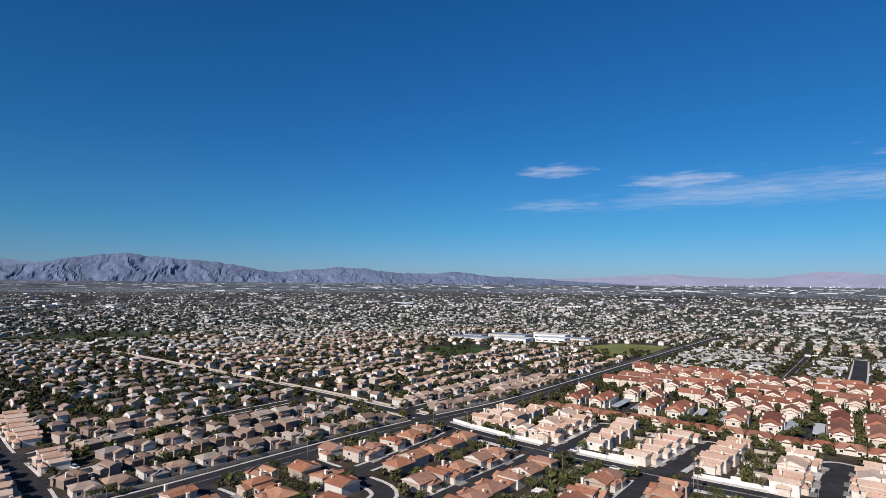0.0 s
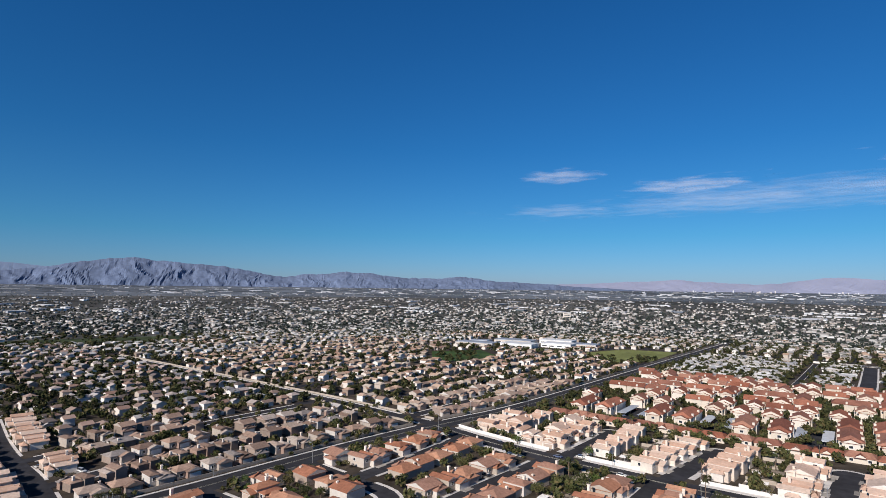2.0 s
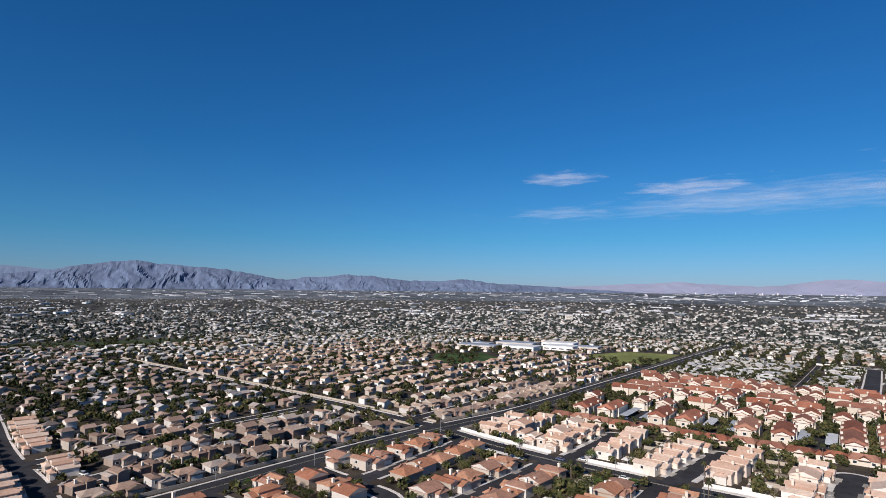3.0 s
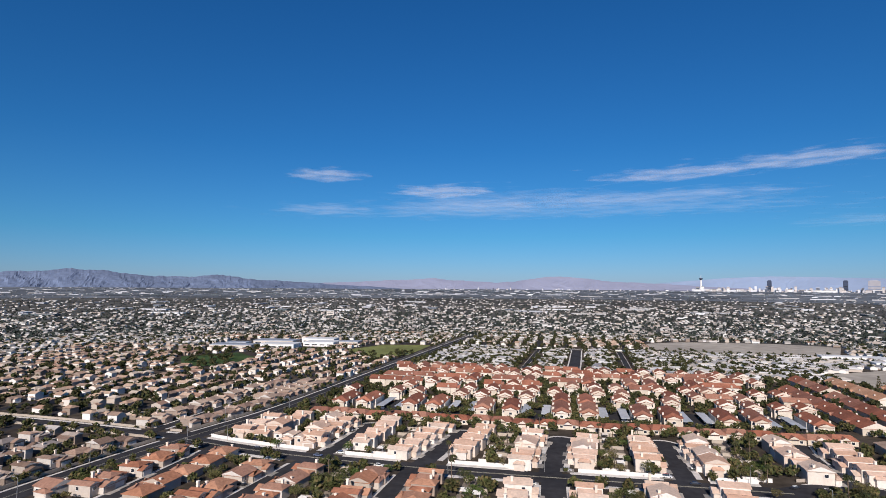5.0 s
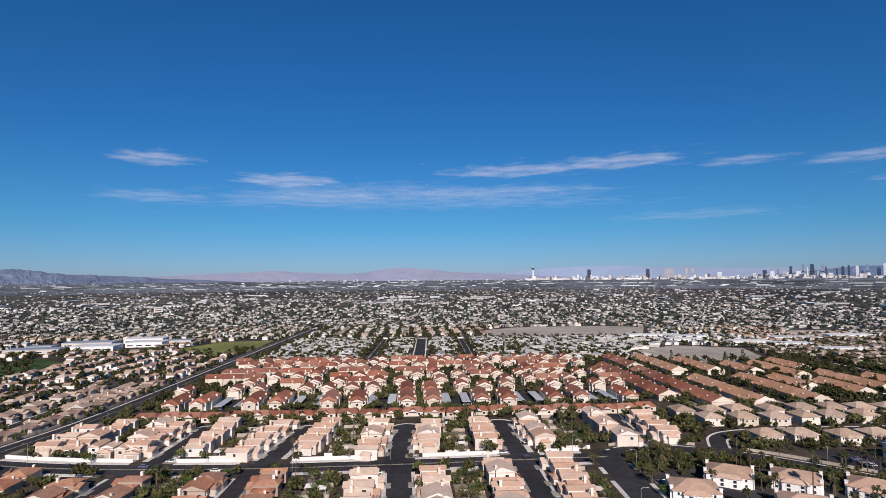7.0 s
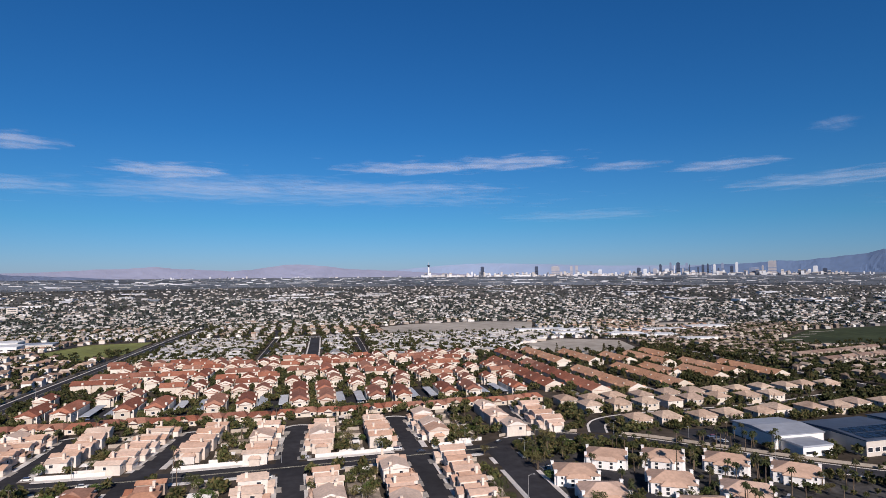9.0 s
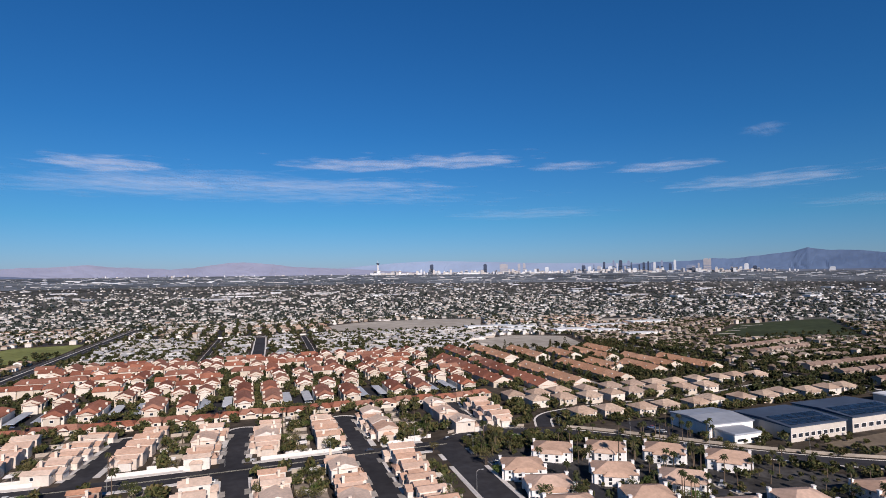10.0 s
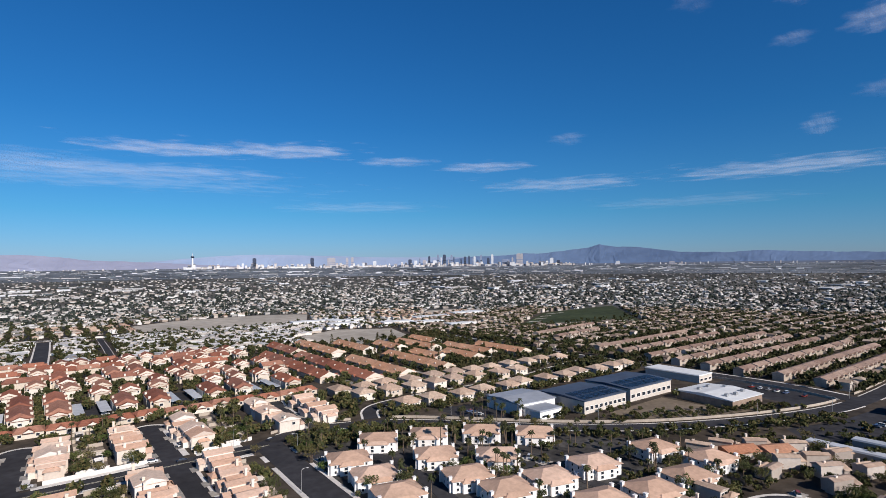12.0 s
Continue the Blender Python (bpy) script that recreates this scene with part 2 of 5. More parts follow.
        for off, z in ((a, z0), (a, z1), (b, z1), (b, z0)):
            q = p + s * off
            verts.append((q.x, q.y, z + h))
        if prev:
            for k in range(3):
                faces.append((i - 4 + k, i - 3 + k, i + 1 + k, i + k))
        prev = True
    return verts, faces


def near_line(p, line, gap):
    for q in line:
        if abs(q.x - p.x) < gap and abs(q.y - p.y) < gap and (q - p).length < gap:
            return True
    return False


def road(key, pts, width, label, walk_side=2.2, smooth=2):
    ROADS[key] = (resample(pts, smooth=smooth), width, label, walk_side)


road("collector", [(-207, 277), (-170, 268), (-124, 262), (-70, 259), (0, 260), (51, 262), (92, 263)], 13, "dark asphalt collector road with faded lane lines", 2.9, 1)
road("boulevard", [(-236, -60), (-232, 20), (-228, 75), (-222, 124), (-219, 183), (-213, 250), (-204, 300), (-195, 340), (-190, 400), (-186, 490), (-180, 600), (-176, 700), (-166, 900), (-160, 1000)], 14, "dark asphalt boulevard between housing tracts", 1.3)
road("cross", [(-212, 281), (-265, 285), (-312, 290), (-439, 295), (-582, 300), (-700, 303)], 9, "asphalt side road edged with pale walls", 2.0)
road("court_b", [(-120, 262), (-117, 300), (-117, 330)], 9, "short asphalt court between houses", 2.8)
road("court_c", [(-69, 260), (-64, 294), (-59, 326)], 10, "short asphalt court between houses", 2.8)
road("court_d", [(-8, 261), (-6, 290), (-3, 325)], 10.5, "short asphalt court between houses", 2.8)
road("court_e", [(51, 263), (51, 296), (51, 330)], 10.5, "short asphalt court between houses", 2.8)
road("lane_a", [(-180, 268), (-178, 225), (-179, 180)], 8.5, "asphalt residential lane", 1.6)
road("loop_lane", [(-219, 184), (-205, 180), (-179, 178), (-152, 176), (-146, 160), (-146, 120)], 8.5, "asphalt residential lane curving past houses", 1.6)
road("stub_lane", [(-222, 130), (-200, 131), (-178, 129)], 8, "short asphalt lane between houses", 1.6)
road("lane_b", [(-124, 262), (-127, 222), (-130, 190), (-132, 130)], 9.5, "asphalt residential lane between orange roofs", 1.6)
road("lane_c", [(-70, 259), (-71, 217), (-73, 120)], 10, "asphalt residential lane between orange roofs", 1.6)
road("lane_d", [(-6, 260), (-5, 222), (-5, 120)], 10.5, "asphalt residential lane with parked cars", 1.6)
road("lane_e", [(51, 262), (50, 206), (48, 120)], 10.5, "asphalt residential lane with parked cars", 1.6)
road("avenue", [(92, 268), (90, 216), (89, 190), (87, 100)], 13, "broad dark asphalt road past palm trees", 2.0)
road("curve_road", [(92, 265), (103, 272), (120, 275), (141, 268), (162, 256), (180, 238), (199, 218), (217, 199), (248, 173), (275, 157), (309, 141), (351, 126), (390, 119), (480, 120), (600, 127), (800, 140)], 11, "dark asphalt road curving round the school", 0.7)
road("park_lane", [(120, 274), (119, 292), (120, 325), (124, 345)], 8, "narrow asphalt lane between tan houses", 1.5)
road("tan_lane", [(152, 272), (160, 290), (176, 298), (215, 300), (262, 298), (300, 300), (352, 312), (398, 318)], 8, "narrow asphalt lane between tan houses", 1.2)
road("north_street", [(6, 576), (10, 660), (14, 790)], 12, "straight dark asphalt street", 1.5)
road("mobile_street", [(62, 585), (66, 660), (69, 785)], 6, "straight asphalt street in a mobile home park", 0.4)
road("mobile_lane", [(-45, 585), (-41, 680), (-37, 785)], 5, "straight asphalt street in a mobile home park", 0.4)
road("far_cross", [(-172, 812), (0, 806), (240, 796), (440, 786)], 9, "asphalt cross street edged with a pale wall", 1.6)
road("fourth", [(400, 119), (412, 165), (409, 222), (402, 300), (398, 420), (400, 540)], 14, "broad asphalt road by the shops")
road("right_court", [(228, 30), (219, 62), (220, 77), (216, 88), (205, 92), (190, 92)], 8, "curved asphalt court among small houses", 1.5)
road("villa_lane", [(89, 236), (108, 236), (124, 222), (128, 200), (126, 180), (120, 150), (118, 110)], 6.5, "asphalt parking lane among white villas", 0.0)
road("villa_lane_b", [(128, 206), (150, 192), (172, 168), (176, 140), (170, 110)], 6.5, "asphalt parking lane among white villas", 0.0)
road("west_main", [(-229, 83), (-259, 89), (-289, 94), (-326, 97), (-370, 104), (-426, 116), (-473, 125), (-560, 140)], 8.5, "asphalt residential street in dense housing", 1.4)
for k in range(2):
    x = -272 - 46 * k
    road("west_" + "ab"[k], [(x, 94 + 6 * k), (x - 4, 150), (x - 2, 205), (x, 262)], 7.5, "asphalt residential street in dense housing", 1.3)
road("north_a", [(-236, 284), (-234, 330), (-234, 400), (-230, 470)], 7.5, "asphalt residential street in dense housing", 1.3)

LINES = {k: v[0] for k, v in ROADS.items()}
for i, (key, (line, width, label, side)) in enumerate(ROADS.items()):
    z = 0.03 + 0.004 * i
    v, f = ribbon(line, -width / 2, width / 2, z - 0.2, z)
    ob = raw("road", v, f, [ASPHALT])
    tagged(ob, label, "road", kind="structure")
    if not side:
        continue
    others = [(LINES[k], ROADS[k][1] / 2 + 3.0) for k in ROADS if k != key]
    if key.startswith("court"):
        others.append(([line[-1] - Vector((0, 2))], 7.9))
    for sign in (-1, 1):
        a, b = sign * (width / 2), sign * (width / 2 + side)
        v, f = ribbon(line, min(a, b), max(a, b), -0.1, 0.16, others)
        if f:
            tagged(raw("pavement", v, f, [KERB]), "pale concrete pavement with a raised kerb", "pavement", kind="structure")
for key in ("collector", "boulevard"):
    for off in (-0.35, 0.35):
        v, f = ribbon(LINES[key], off - 0.1, off + 0.1, 0.1, 0.155)
        tagged(raw("lane_line", v, f, [PAINT]), "faded double lane line", "road marking", kind="structure")

# perimeter walls along the main roads
for key, off, mat, high in (("collector", -10.0, BLOCKWALL, 1.7), ("boulevard", 10.5, BEIGEBLOCK, 1.5), ("boulevard", -10.5, BEIGEBLOCK, 1.5), ("curve_road", -9.0, BEIGEBLOCK, 1.4), ("cross", -8, BEIGEBLOCK, 1.4), ("cross", 8, BEIGEBLOCK, 1.4), ("far_cross", 8, BLOCKWALL, 2.2), ("fourth", -10.5, BEIGEBLOCK, 1.5)):
    skip = [(LINES[k], ROADS[k][1] / 2 + 4.0) for k in ROADS if k != key]
    v, f = ribbon(LINES[key], off - 0.12, off + 0.12, -0.1, high, skip)
    if f:
        tagged(raw("perimeter_wall", v, f, [mat]), "low block wall along the road", "wall", kind="structure")


def patch(name, pts, mat, z, label, category):
    ob = raw(name, [(x, y, z + rise_at(x, y)) for x, y in pts], [tuple(range(len(pts)))], [mat])
    return tagged(ob, label, category, kind="structure")


patch("ground_lot", [(252, 632), (325, 679), (391, 642), (364, 555), (308, 527), (264, 550)], LOT, 0.03, "bare pale sand lot", "ground")
patch("ground_lot", [(120, 826), (120, 915), (183, 961), (351, 971), (392, 926), (340, 806), (251, 808)], LOT, 0.03, "bare pale sand lot", "ground")
patch("ground_lot", [(514, 765), (608, 860), (725, 822)], LOT, 0.03, "bare pale sand lot", "ground")
patch("ground_field", [(-291, 712), (-263, 791), (-193, 803), (-194, 683), (-225, 639)], FIELD, 0.03, "worn green school playing field", "field")
patch("ground_field", [(-403, 529), (-452, 593), (-411, 648), (-350, 599), (-352, 530)], GRASS, 0.03, "green irrigated park lawn", "lawn")


def farm_edge(f):
    """Ends of a line across the farm, at the share f of its depth."""
    return (530 + 180 * f, 545 + 110 * f), (690 + 225 * f, 470 + 205 * f)


FARM_GREEN = material("watered_farm_green", [(0.075, 0.15, 0.04)], grain=0.35, size=9.0)
FARM_DULL = material("dull_farm_green", [(0.085, 0.105, 0.055)], grain=0.4, size=9.0)
patch("ground_field", [(522, 540), (696, 463), (922, 682), (708, 664)], material("fallow_field", [(0.05, 0.062, 0.03)], grain=0.3, size=10.0), 0.02, "fallow ground between green strips", "field")
for k in range(9):
    (p, q), (r, t) = farm_edge(k / 9), farm_edge((k + (0.62 if k % 2 else 0.8)) / 9)
    m, n = (p[0] * .45 + q[0] * .55, p[1] * .45 + q[1] * .55), (r[0] * .45 + t[0] * .55, r[1] * .45 + t[1] * .55)
    patch("ground_field", [p, m, n, r], (FARM_DULL, FIELD, FARM_DULL)[k % 3], 0.06, "strip of dull green farm field", "field")
    patch("ground_field", [m, q, t, n], FARM_DULL if k % 4 == 3 else FARM_GREEN, 0.06, "strip of bright green farm field", "field")
for k in range(5):
    (p, q), (r, t) = farm_edge(0.08 + 0.2 * k), farm_edge(0.12 + 0.2 * k)
    patch("ground_path", [p, q, t, r], LOT, 0.12, "pale farm track between fields", "track")

patch("ground_field", [(-922, 229), (-985, 290), (-950, 460), (-880, 500), (-811, 447), (-860, 327)], material("dull_fairway_grass", [(0.062, 0.078, 0.036)], grain=0.35, size=9.0), 0.03, "dull green golf course grass", "field")
patch("parking_lot", [(284, 100), (306, 124), (345, 112), (402, 107), (420, 60), (300, 46), (278, 62)], ASPHALT, 0.025, "worn dark asphalt parking lot", "parking lot")
patch("parking_lot", [(348, 140), (396, 130), (402, 200), (372, 200), (362, 150)], ASPHALT, 0.025, "worn dark asphalt parking lot", "parking lot")
patch("parking_lot", [(98, 96), (98, 244), (128, 250), (150, 243), (180, 226), (205, 203), (240, 152), (240, 108), (186, 96)], material("worn_dark_asphalt", [(0.07, 0.066, 0.064)], grain=0.4, size=3.0), 0.02, "worn dark asphalt yards between the villas", "parking lot")
patch("parking_lot", [(192, 240), (216, 222), (218, 262), (192, 268)], ASPHALT, 0.024, "dark asphalt school yard", "parking lot")

# pale apron and turning circles where the courts end
patch("ground_apron", [(-19, 249), (-12, 250), (-11, 232), (-12, 205), (-17, 205), (-18, 230)], KERB, 0.2, "pale concrete apron beside the lane", "pavement")
for key in ("court_b", "court_c", "court_d", "court_e"):
    e = LINES[key][-1]
    for r, mat, z, label, category in ((9.8, KERB, 0.034, "pale concrete pavement round the turning circle", "pavement"), (7.8, ASPHALT, 0.075, "round asphalt turning circle", "road")):
        patch("turning_circle", [(e.x + r * math.cos(k * math.pi / 12), e.y - 2 + r * math.sin(k * math.pi / 12)) for k in range(24)], mat, z, label, category)
# gravel yards between the rows of houses that stand back to back
YARD = material("pale_yard_gravel", [(0.30, 0.25, 0.205)], grain=0.35, size=2.5)
YARDS = (((-91, 274), (-87, 338)), ((-36, 274), (-32, 338)), ((22, 274), (24, 338)), ((82, 276), (84, 338)), ((-39, 150), (-38, 246)), ((22, 150), (23, 248)), ((69, 150), (70, 246)), ((-98, 150), (-98, 248)))
for (x0, y0), (x1, y1) in YARDS:
    patch("ground_yard", [(x0 - 6, y0), (x0 + 6, y0), (x1 + 6, y1), (x1 - 6, y1)], YARD, 0.06, "pale gravel back yards", "ground")
    v, f = ribbon(resample([(x0, y0), (x1, y1)]), -0.1, 0.1, -0.1, 1.8)
    tagged(raw("garden_wall", v, f, [BEIGEBLOCK]), "beige block wall between back yards", "wall", kind="structure")
    n = round((y1 - y0) / 12)
    for k in range(n + 1):
        cx, cy = x0 + (x1 - x0) * k / n, y0 + (y1 - y0) * k / n
        v, f = ribbon(resample([(cx - 6, cy), (cx + 6, cy)]), -0.1, 0.1, -0.1, 1.8)
        tagged(raw("garden_wall", v, f, [BLOCKWALL if k == 0 else BEIGEBLOCK]), "beige block wall between back yards", "wall", kind="structure")

# service lanes between the terraces
for x0, y0, x1, y1 in ((187.5, 350, 188, 505), (213, 350, 214, 560), (247, 350, 247, 470)):
    patch("service_lane", [(x0 - 2.2, y0), (x0 + 2.2, y0), (x1 + 2.2, y1), (x1 - 2.2, y1)], DRIVE, 0.05, "pale concrete service lane behind the terraces", "lane")

# ---- houses ----
HIDDEN = []


def prototype(name):
    ob = new(name)
    HIDDEN.append(ob)
    return ob


bm = bmesh.new()
box(bm, -0.75, -0.05, -0.65, 0.75, 0.04, 0.65)
count_glass = len(bm.faces)
for x0, x1, z0, z1 in ((-0.87, 0.87, 0.65, 0.77), (-0.87, 0.87, -0.80, -0.65), (-0.87, -0.75, -0.65, 0.65), (0.75, 0.87, -0.65, 0.65)):
    box(bm, x0, -0.10, z0, x1, 0.04, z1)
bm.faces.ensure_lookup_table()
for face in bm.faces[count_glass:]:
    face.material_index = 1
PANE = part("window", bm, GLASS)
PANE.data.materials.append(WHITE_STUCCO)
HIDDEN.append(PANE)


def add_window(house, x, y, z, turn=0.0, wide=1.0, tall=1.0):
    return share("window", PANE, house, pose(x, y, z, 0, 0, turn) @ Matrix.Diagonal((wide, 1, tall, 1)))


def add_chimney(house, x, y, z0, z1, s=0.55):
    bm = bmesh.new()
    box(bm, x - s, y - s, z0, x + s, y + s, z1)
    box(bm, x - s - 0.15, y - s - 0.15, z1, x + s + 0.15, y + s + 0.15, z1 + 0.25, 0.1)
    part("chimney", bm, CHIMNEY, house, "stucco chimney stack")


def tract_house(name, wall_mat, roof_mat, w, d, h, along, hip, variant, lite=False):
    """Two-storey stucco house with a lower garage wing; the street is on its -y side."""
    house = prototype(name)
    split = w * (0.1 if variant % 2 else -0.06) if along == "y" else w / 2
    bm = bmesh.new()
    box(bm, -w / 2, -d / 2, -0.3, split, d / 2, h)
    if along == "y":
        box(bm, split, -d / 2 + 0.9, -0.3, w / 2, d / 2 - 1.2, h - 1.0)
    part("wall", bm, wall_mat, house)
    bm = bmesh.new()
    pitched(bm, -w / 2 - 0.5, -d / 2 - 0.5, split + 0.35, d / 2 + 0.5, h, 0.19 * (w / 2 + split if along == "y" else d), along, hip)
    part("roof", bm, (roof_mat, wall_mat), house)
    if along == "y":
        bm = bmesh.new()
        pitched(bm, split + 0.02, -d / 2 + 0.4, w / 2 + 0.5, d / 2 - 0.7, h - 1.0, 0.2 * (w / 2 - split), "y", hip * 0.8)
        part("low_roof", bm, (roof_mat, wall_mat), house)
    side = -1 if variant % 2 else 1
    gx = side * (w / 2 - 2.6)
    bm = bmesh.new()
    box(bm, gx - 3.2, -d / 2 - 2.4, -0.3, gx + 3.2, -d / 2 + 0.1, 2.9)
    garage = part("garage_wall", bm, wall_mat, house)
    bm = bmesh.new()
    pitched(bm, gx - 3.7, -d / 2 - 2.9, gx + 3.7, -d / 2 + 0.05, 2.9, 1.35, "y", 0.0 if variant % 3 else 2.0)
    part("garage_roof", bm, (roof_mat, wall_mat), house)
    bm = bmesh.new()
    box(bm, gx - 2.45, -d / 2 - 2.47, 0.02, gx + 2.45, -d / 2 - 2.35, 2.2)
    part("garage_door", bm, DOORPAINT, garage)
    if not lite:
        bm = bmesh.new()
        box(bm, gx - 2.8, -d / 2 - 5.2, -0.2, gx + 2.8, -d / 2 - 2.4, 0.19)
        part("driveway", bm, DRIVE, house, "pale concrete driveway")
    if variant != 2 and not lite:
        # rear or side lean-to wing, one storey lower
        bm = bmesh.new()
        box(bm, -side * w / 2 - 1.6, -d / 2 + 3, -0.3, -side * w / 2 + 1.6, d / 2 - 3, h * 0.6)
        part("wing_wall", bm, wall_mat, house)
        bm = bmesh.new()
        pitched(bm, -side * w / 2 - 2.1, -d / 2 + 2.5, -side * w / 2 + 2.1, d / 2 - 2.5, h * 0.6, 0.9, "y", 1.0)
        part("wing_roof", bm, roof_mat, house)
    for x in (-w * 0.28, w * 0.28):
        add_window(house, x, -d / 2 + (0.9 if along == "y" and x > split else 0.0), h - (2.2 if along == "y" and x > split else 1.5))
    for y in () if lite else (-d * 0.25,):
        add_window(house, side * w / 2, y * 0.8, h - (2.3 if along == "y" and side > 0 else 1.6), 90 * side)
    if not lite:
        add_window(house, -side * w / 2, d * 0.1, h - 1.5, -90 * side, 0.8)
    add_chimney(house, side * (w / 2 - 1.4), d * 0.22, h, h + 0.17 * w + (0.1 if lite else 0.6), 0.4 if lite else 0.5)
    return house


def villa(name, wall_mat, roof_mat, w, d, h, piers=True):
    """A hipped fourplex with tall chimney piers at its corners and dark recessed openings."""
    house = prototype(name)
    bm = bmesh.new()
    box(bm, -w / 2, -d / 2, -0.3, w / 2, d / 2, h)
    box(bm, -w * 0.28, -d / 2 - 1.6, -0.3, w * 0.28, -d / 2 + 0.1, h - 0.6)
    part("wall", bm, wall_mat, house)
    bm = bmesh.new()
    pitched(bm, -w / 2 - 0.6, -d / 2 - 0.6, w / 2 + 0.6, d / 2 + 0.6, h, 2.4, "x", min(w, d) * 0.46)
    part("roof", bm, roof_mat, house)
    bm = bmesh.new()
    pitched(bm, -w * 0.28 - 0.4, -d / 2 - 2.1, w * 0.28 + 0.4, -d / 2 + 1.6, h - 0.6, 1.1, "x", 1.8)
    part("porch_roof", bm, roof_mat, house)
    for sx in (-1, 1) if piers else ():
        for sy in (-1, 1):
            bm = bmesh.new()
            cx, cy = sx * (w / 2 + 0.35), sy * (d / 2 - 1.6)
            box(bm, cx - 0.55, cy - 0.55, -0.3, cx + 0.55, cy + 0.55, h + 1.3)
            box(bm, cx - 0.68, cy - 0.68, h + 1.3, cx + 0.68, cy + 0.68, h + 1.55)
            part("chimney", bm, wall_mat, house, "white stucco chimney pier")
    for sy in (-1, 1):
        for x in (-w * 0.38, w * 0.38):
            for z in (1.3, h - 1.0):
                if sy < 0 and (piers or z > 2):
                    add_window(house, x, sy * d / 2, z, 0, 0.55, 0.8)
    for x in (-w * 0.14, w * 0.14):
        for z in (1.2, h - 1.6) if piers else (h - 1.6,):
            add_window(house, x, -d / 2 - 1.6, z, 0, 0.8, 0.85)
    for sx in (-1, 1):
        for y in (-d * 0.12, d * 0.16):
            for z in (1.3, h - 1.0) if piers else (h - 1.0,):
                if piers or y < 0:
                    add_window(house, sx * w / 2, y, z, 90 * sx, 0.6, 0.8)
    return house


def apartment(name, w, d, h, floors=2, plain=False):
    """A red-roofed block whose cream gable and balconies face -y."""
    house = prototype(name)
    bm = bmesh.new()
    box(bm, -w / 2, -d / 2, -0.3, w / 2, d / 2, h)
    if plain:
        box(bm, -w * 0.36, -d / 2 - 2.2, -0.3, w * 0.36, -d / 2 + 0.05, h - 0.6)
    for s in (-1, 1):
        box(bm, s * w / 2 - 0.9, -d * 0.22, -0.3, s * w / 2 + 0.9, d * 0.22, h - 0.3)
    part("wall", bm, CREAM_STUCCO, house)
    bm = bmesh.new()
    pitched(bm, -w / 2 - 0.6, -d / 2 - 0.5, w / 2 + 0.6, d / 2 + 0.5, h, w * 0.24, "y", 0.0 if d < 20 else 3.0)
    part("roof", bm, (RED_TILE, CREAM_STUCCO), house)
    bm = bmesh.new()
    pitched(bm, -w * 0.4, -d / 2 - 2.6, w * 0.4, -d / 2 + 0.05, h - 0.6, 1.7, "y")
    part("porch_roof", bm, (RED_TILE, CREAM_STUCCO), house)
    if not plain:
        bm = bmesh.new()
        box(bm, -w * 0.36, -d / 2 - 2.2, -0.3, w * 0.36, -d / 2 + 0.05, h - 0.6)
        part("stair_tower", bm, CREAM_STUCCO, house)
    for s in (-1, 1):
        for y in (-d * 0.3, d * 0.2) if d > 25 else () if plain and s > 0 else (d * 0.1 * s,):
            bm = bmesh.new()
            box(bm, s * (w / 2 - 0.3) - 0.6, y - 0.6, h - 0.5, s * (w / 2 - 0.3) + 0.6, y + 0.6, h + 1.9)
            part("chimney", bm, CREAM_STUCCO, house, "cream stucco chimney stack")
    for f in range(floors):
        z = 1.5 + 2.8 * f
        for x in (-w * 0.38, w * 0.38):
            if f == 1 and not plain:
                add_window(house, x, -d / 2, z, 0, 1.0)
        if d > 25 and f == 1:
            for s in (-1, 1):
                add_window(house, s * w / 2, -d * 0.35, z, 90 * s, 1.2)
    if d > 25:
        add_window(house, 0, -d / 2 - 2.2, h - 2.4, 0, 1.2)
    return house


PEACH = [tract_house("house", STUCCO, PEACH_TILE, 11.0, 10.5, 5.2, "y", 0.0, 0), tract_house("house", STUCCO, PEACH_TILE, 10.5, 11, 5.9, "y", 0.0, 1),
         tract_house("house", STUCCO, PEACH_TILE, 11.5, 10.5, 4.6, "y", 0.0, 2), tract_house("house", STUCCO, PEACH_TILE, 10.8, 10.5, 5.6, "x", 0.0, 3)]
WARM_STUCCO = material("warm_tan_stucco", [(0.42, 0.35, 0.29), (0.52, 0.45, 0.39), (0.36, 0.28, 0.23), (0.58, 0.53, 0.48)], grain=0.08, vary="object")
ORANGE = [tract_house("house", WARM_STUCCO, ORANGE_TILE, 10.2, 10.0, 4.2, "y", 3.0, 1), tract_house("house", WARM_STUCCO, ORANGE_TILE, 10.0, 10.4, 4.6, "y", 0.0, 2),
          tract_house("house", WARM_STUCCO, ORANGE_TILE, 11.2, 9.6, 3.2, "x", 4.0, 3, True), tract_house("house", WARM_STUCCO, ORANGE_TILE, 10.2, 9.8, 3.8, "x", 0.0, 0, True)]
PEACH_SMALL = [tract_house("house", STUCCO, PEACH_TILE, 9.5, 10, 4.6, "y", 0.0, 0, True), tract_house("house", STUCCO, PEACH_TILE, 9.5, 10, 4.8, "y", 0.0, 1, True)]
TRACT_STUCCO = material("faded_tract_stucco", [(0.32, 0.25, 0.21), (0.42, 0.36, 0.31), (0.25, 0.195, 0.16), (0.54, 0.50, 0.46), (0.31, 0.215, 0.175)], grain=0.1, vary="object")
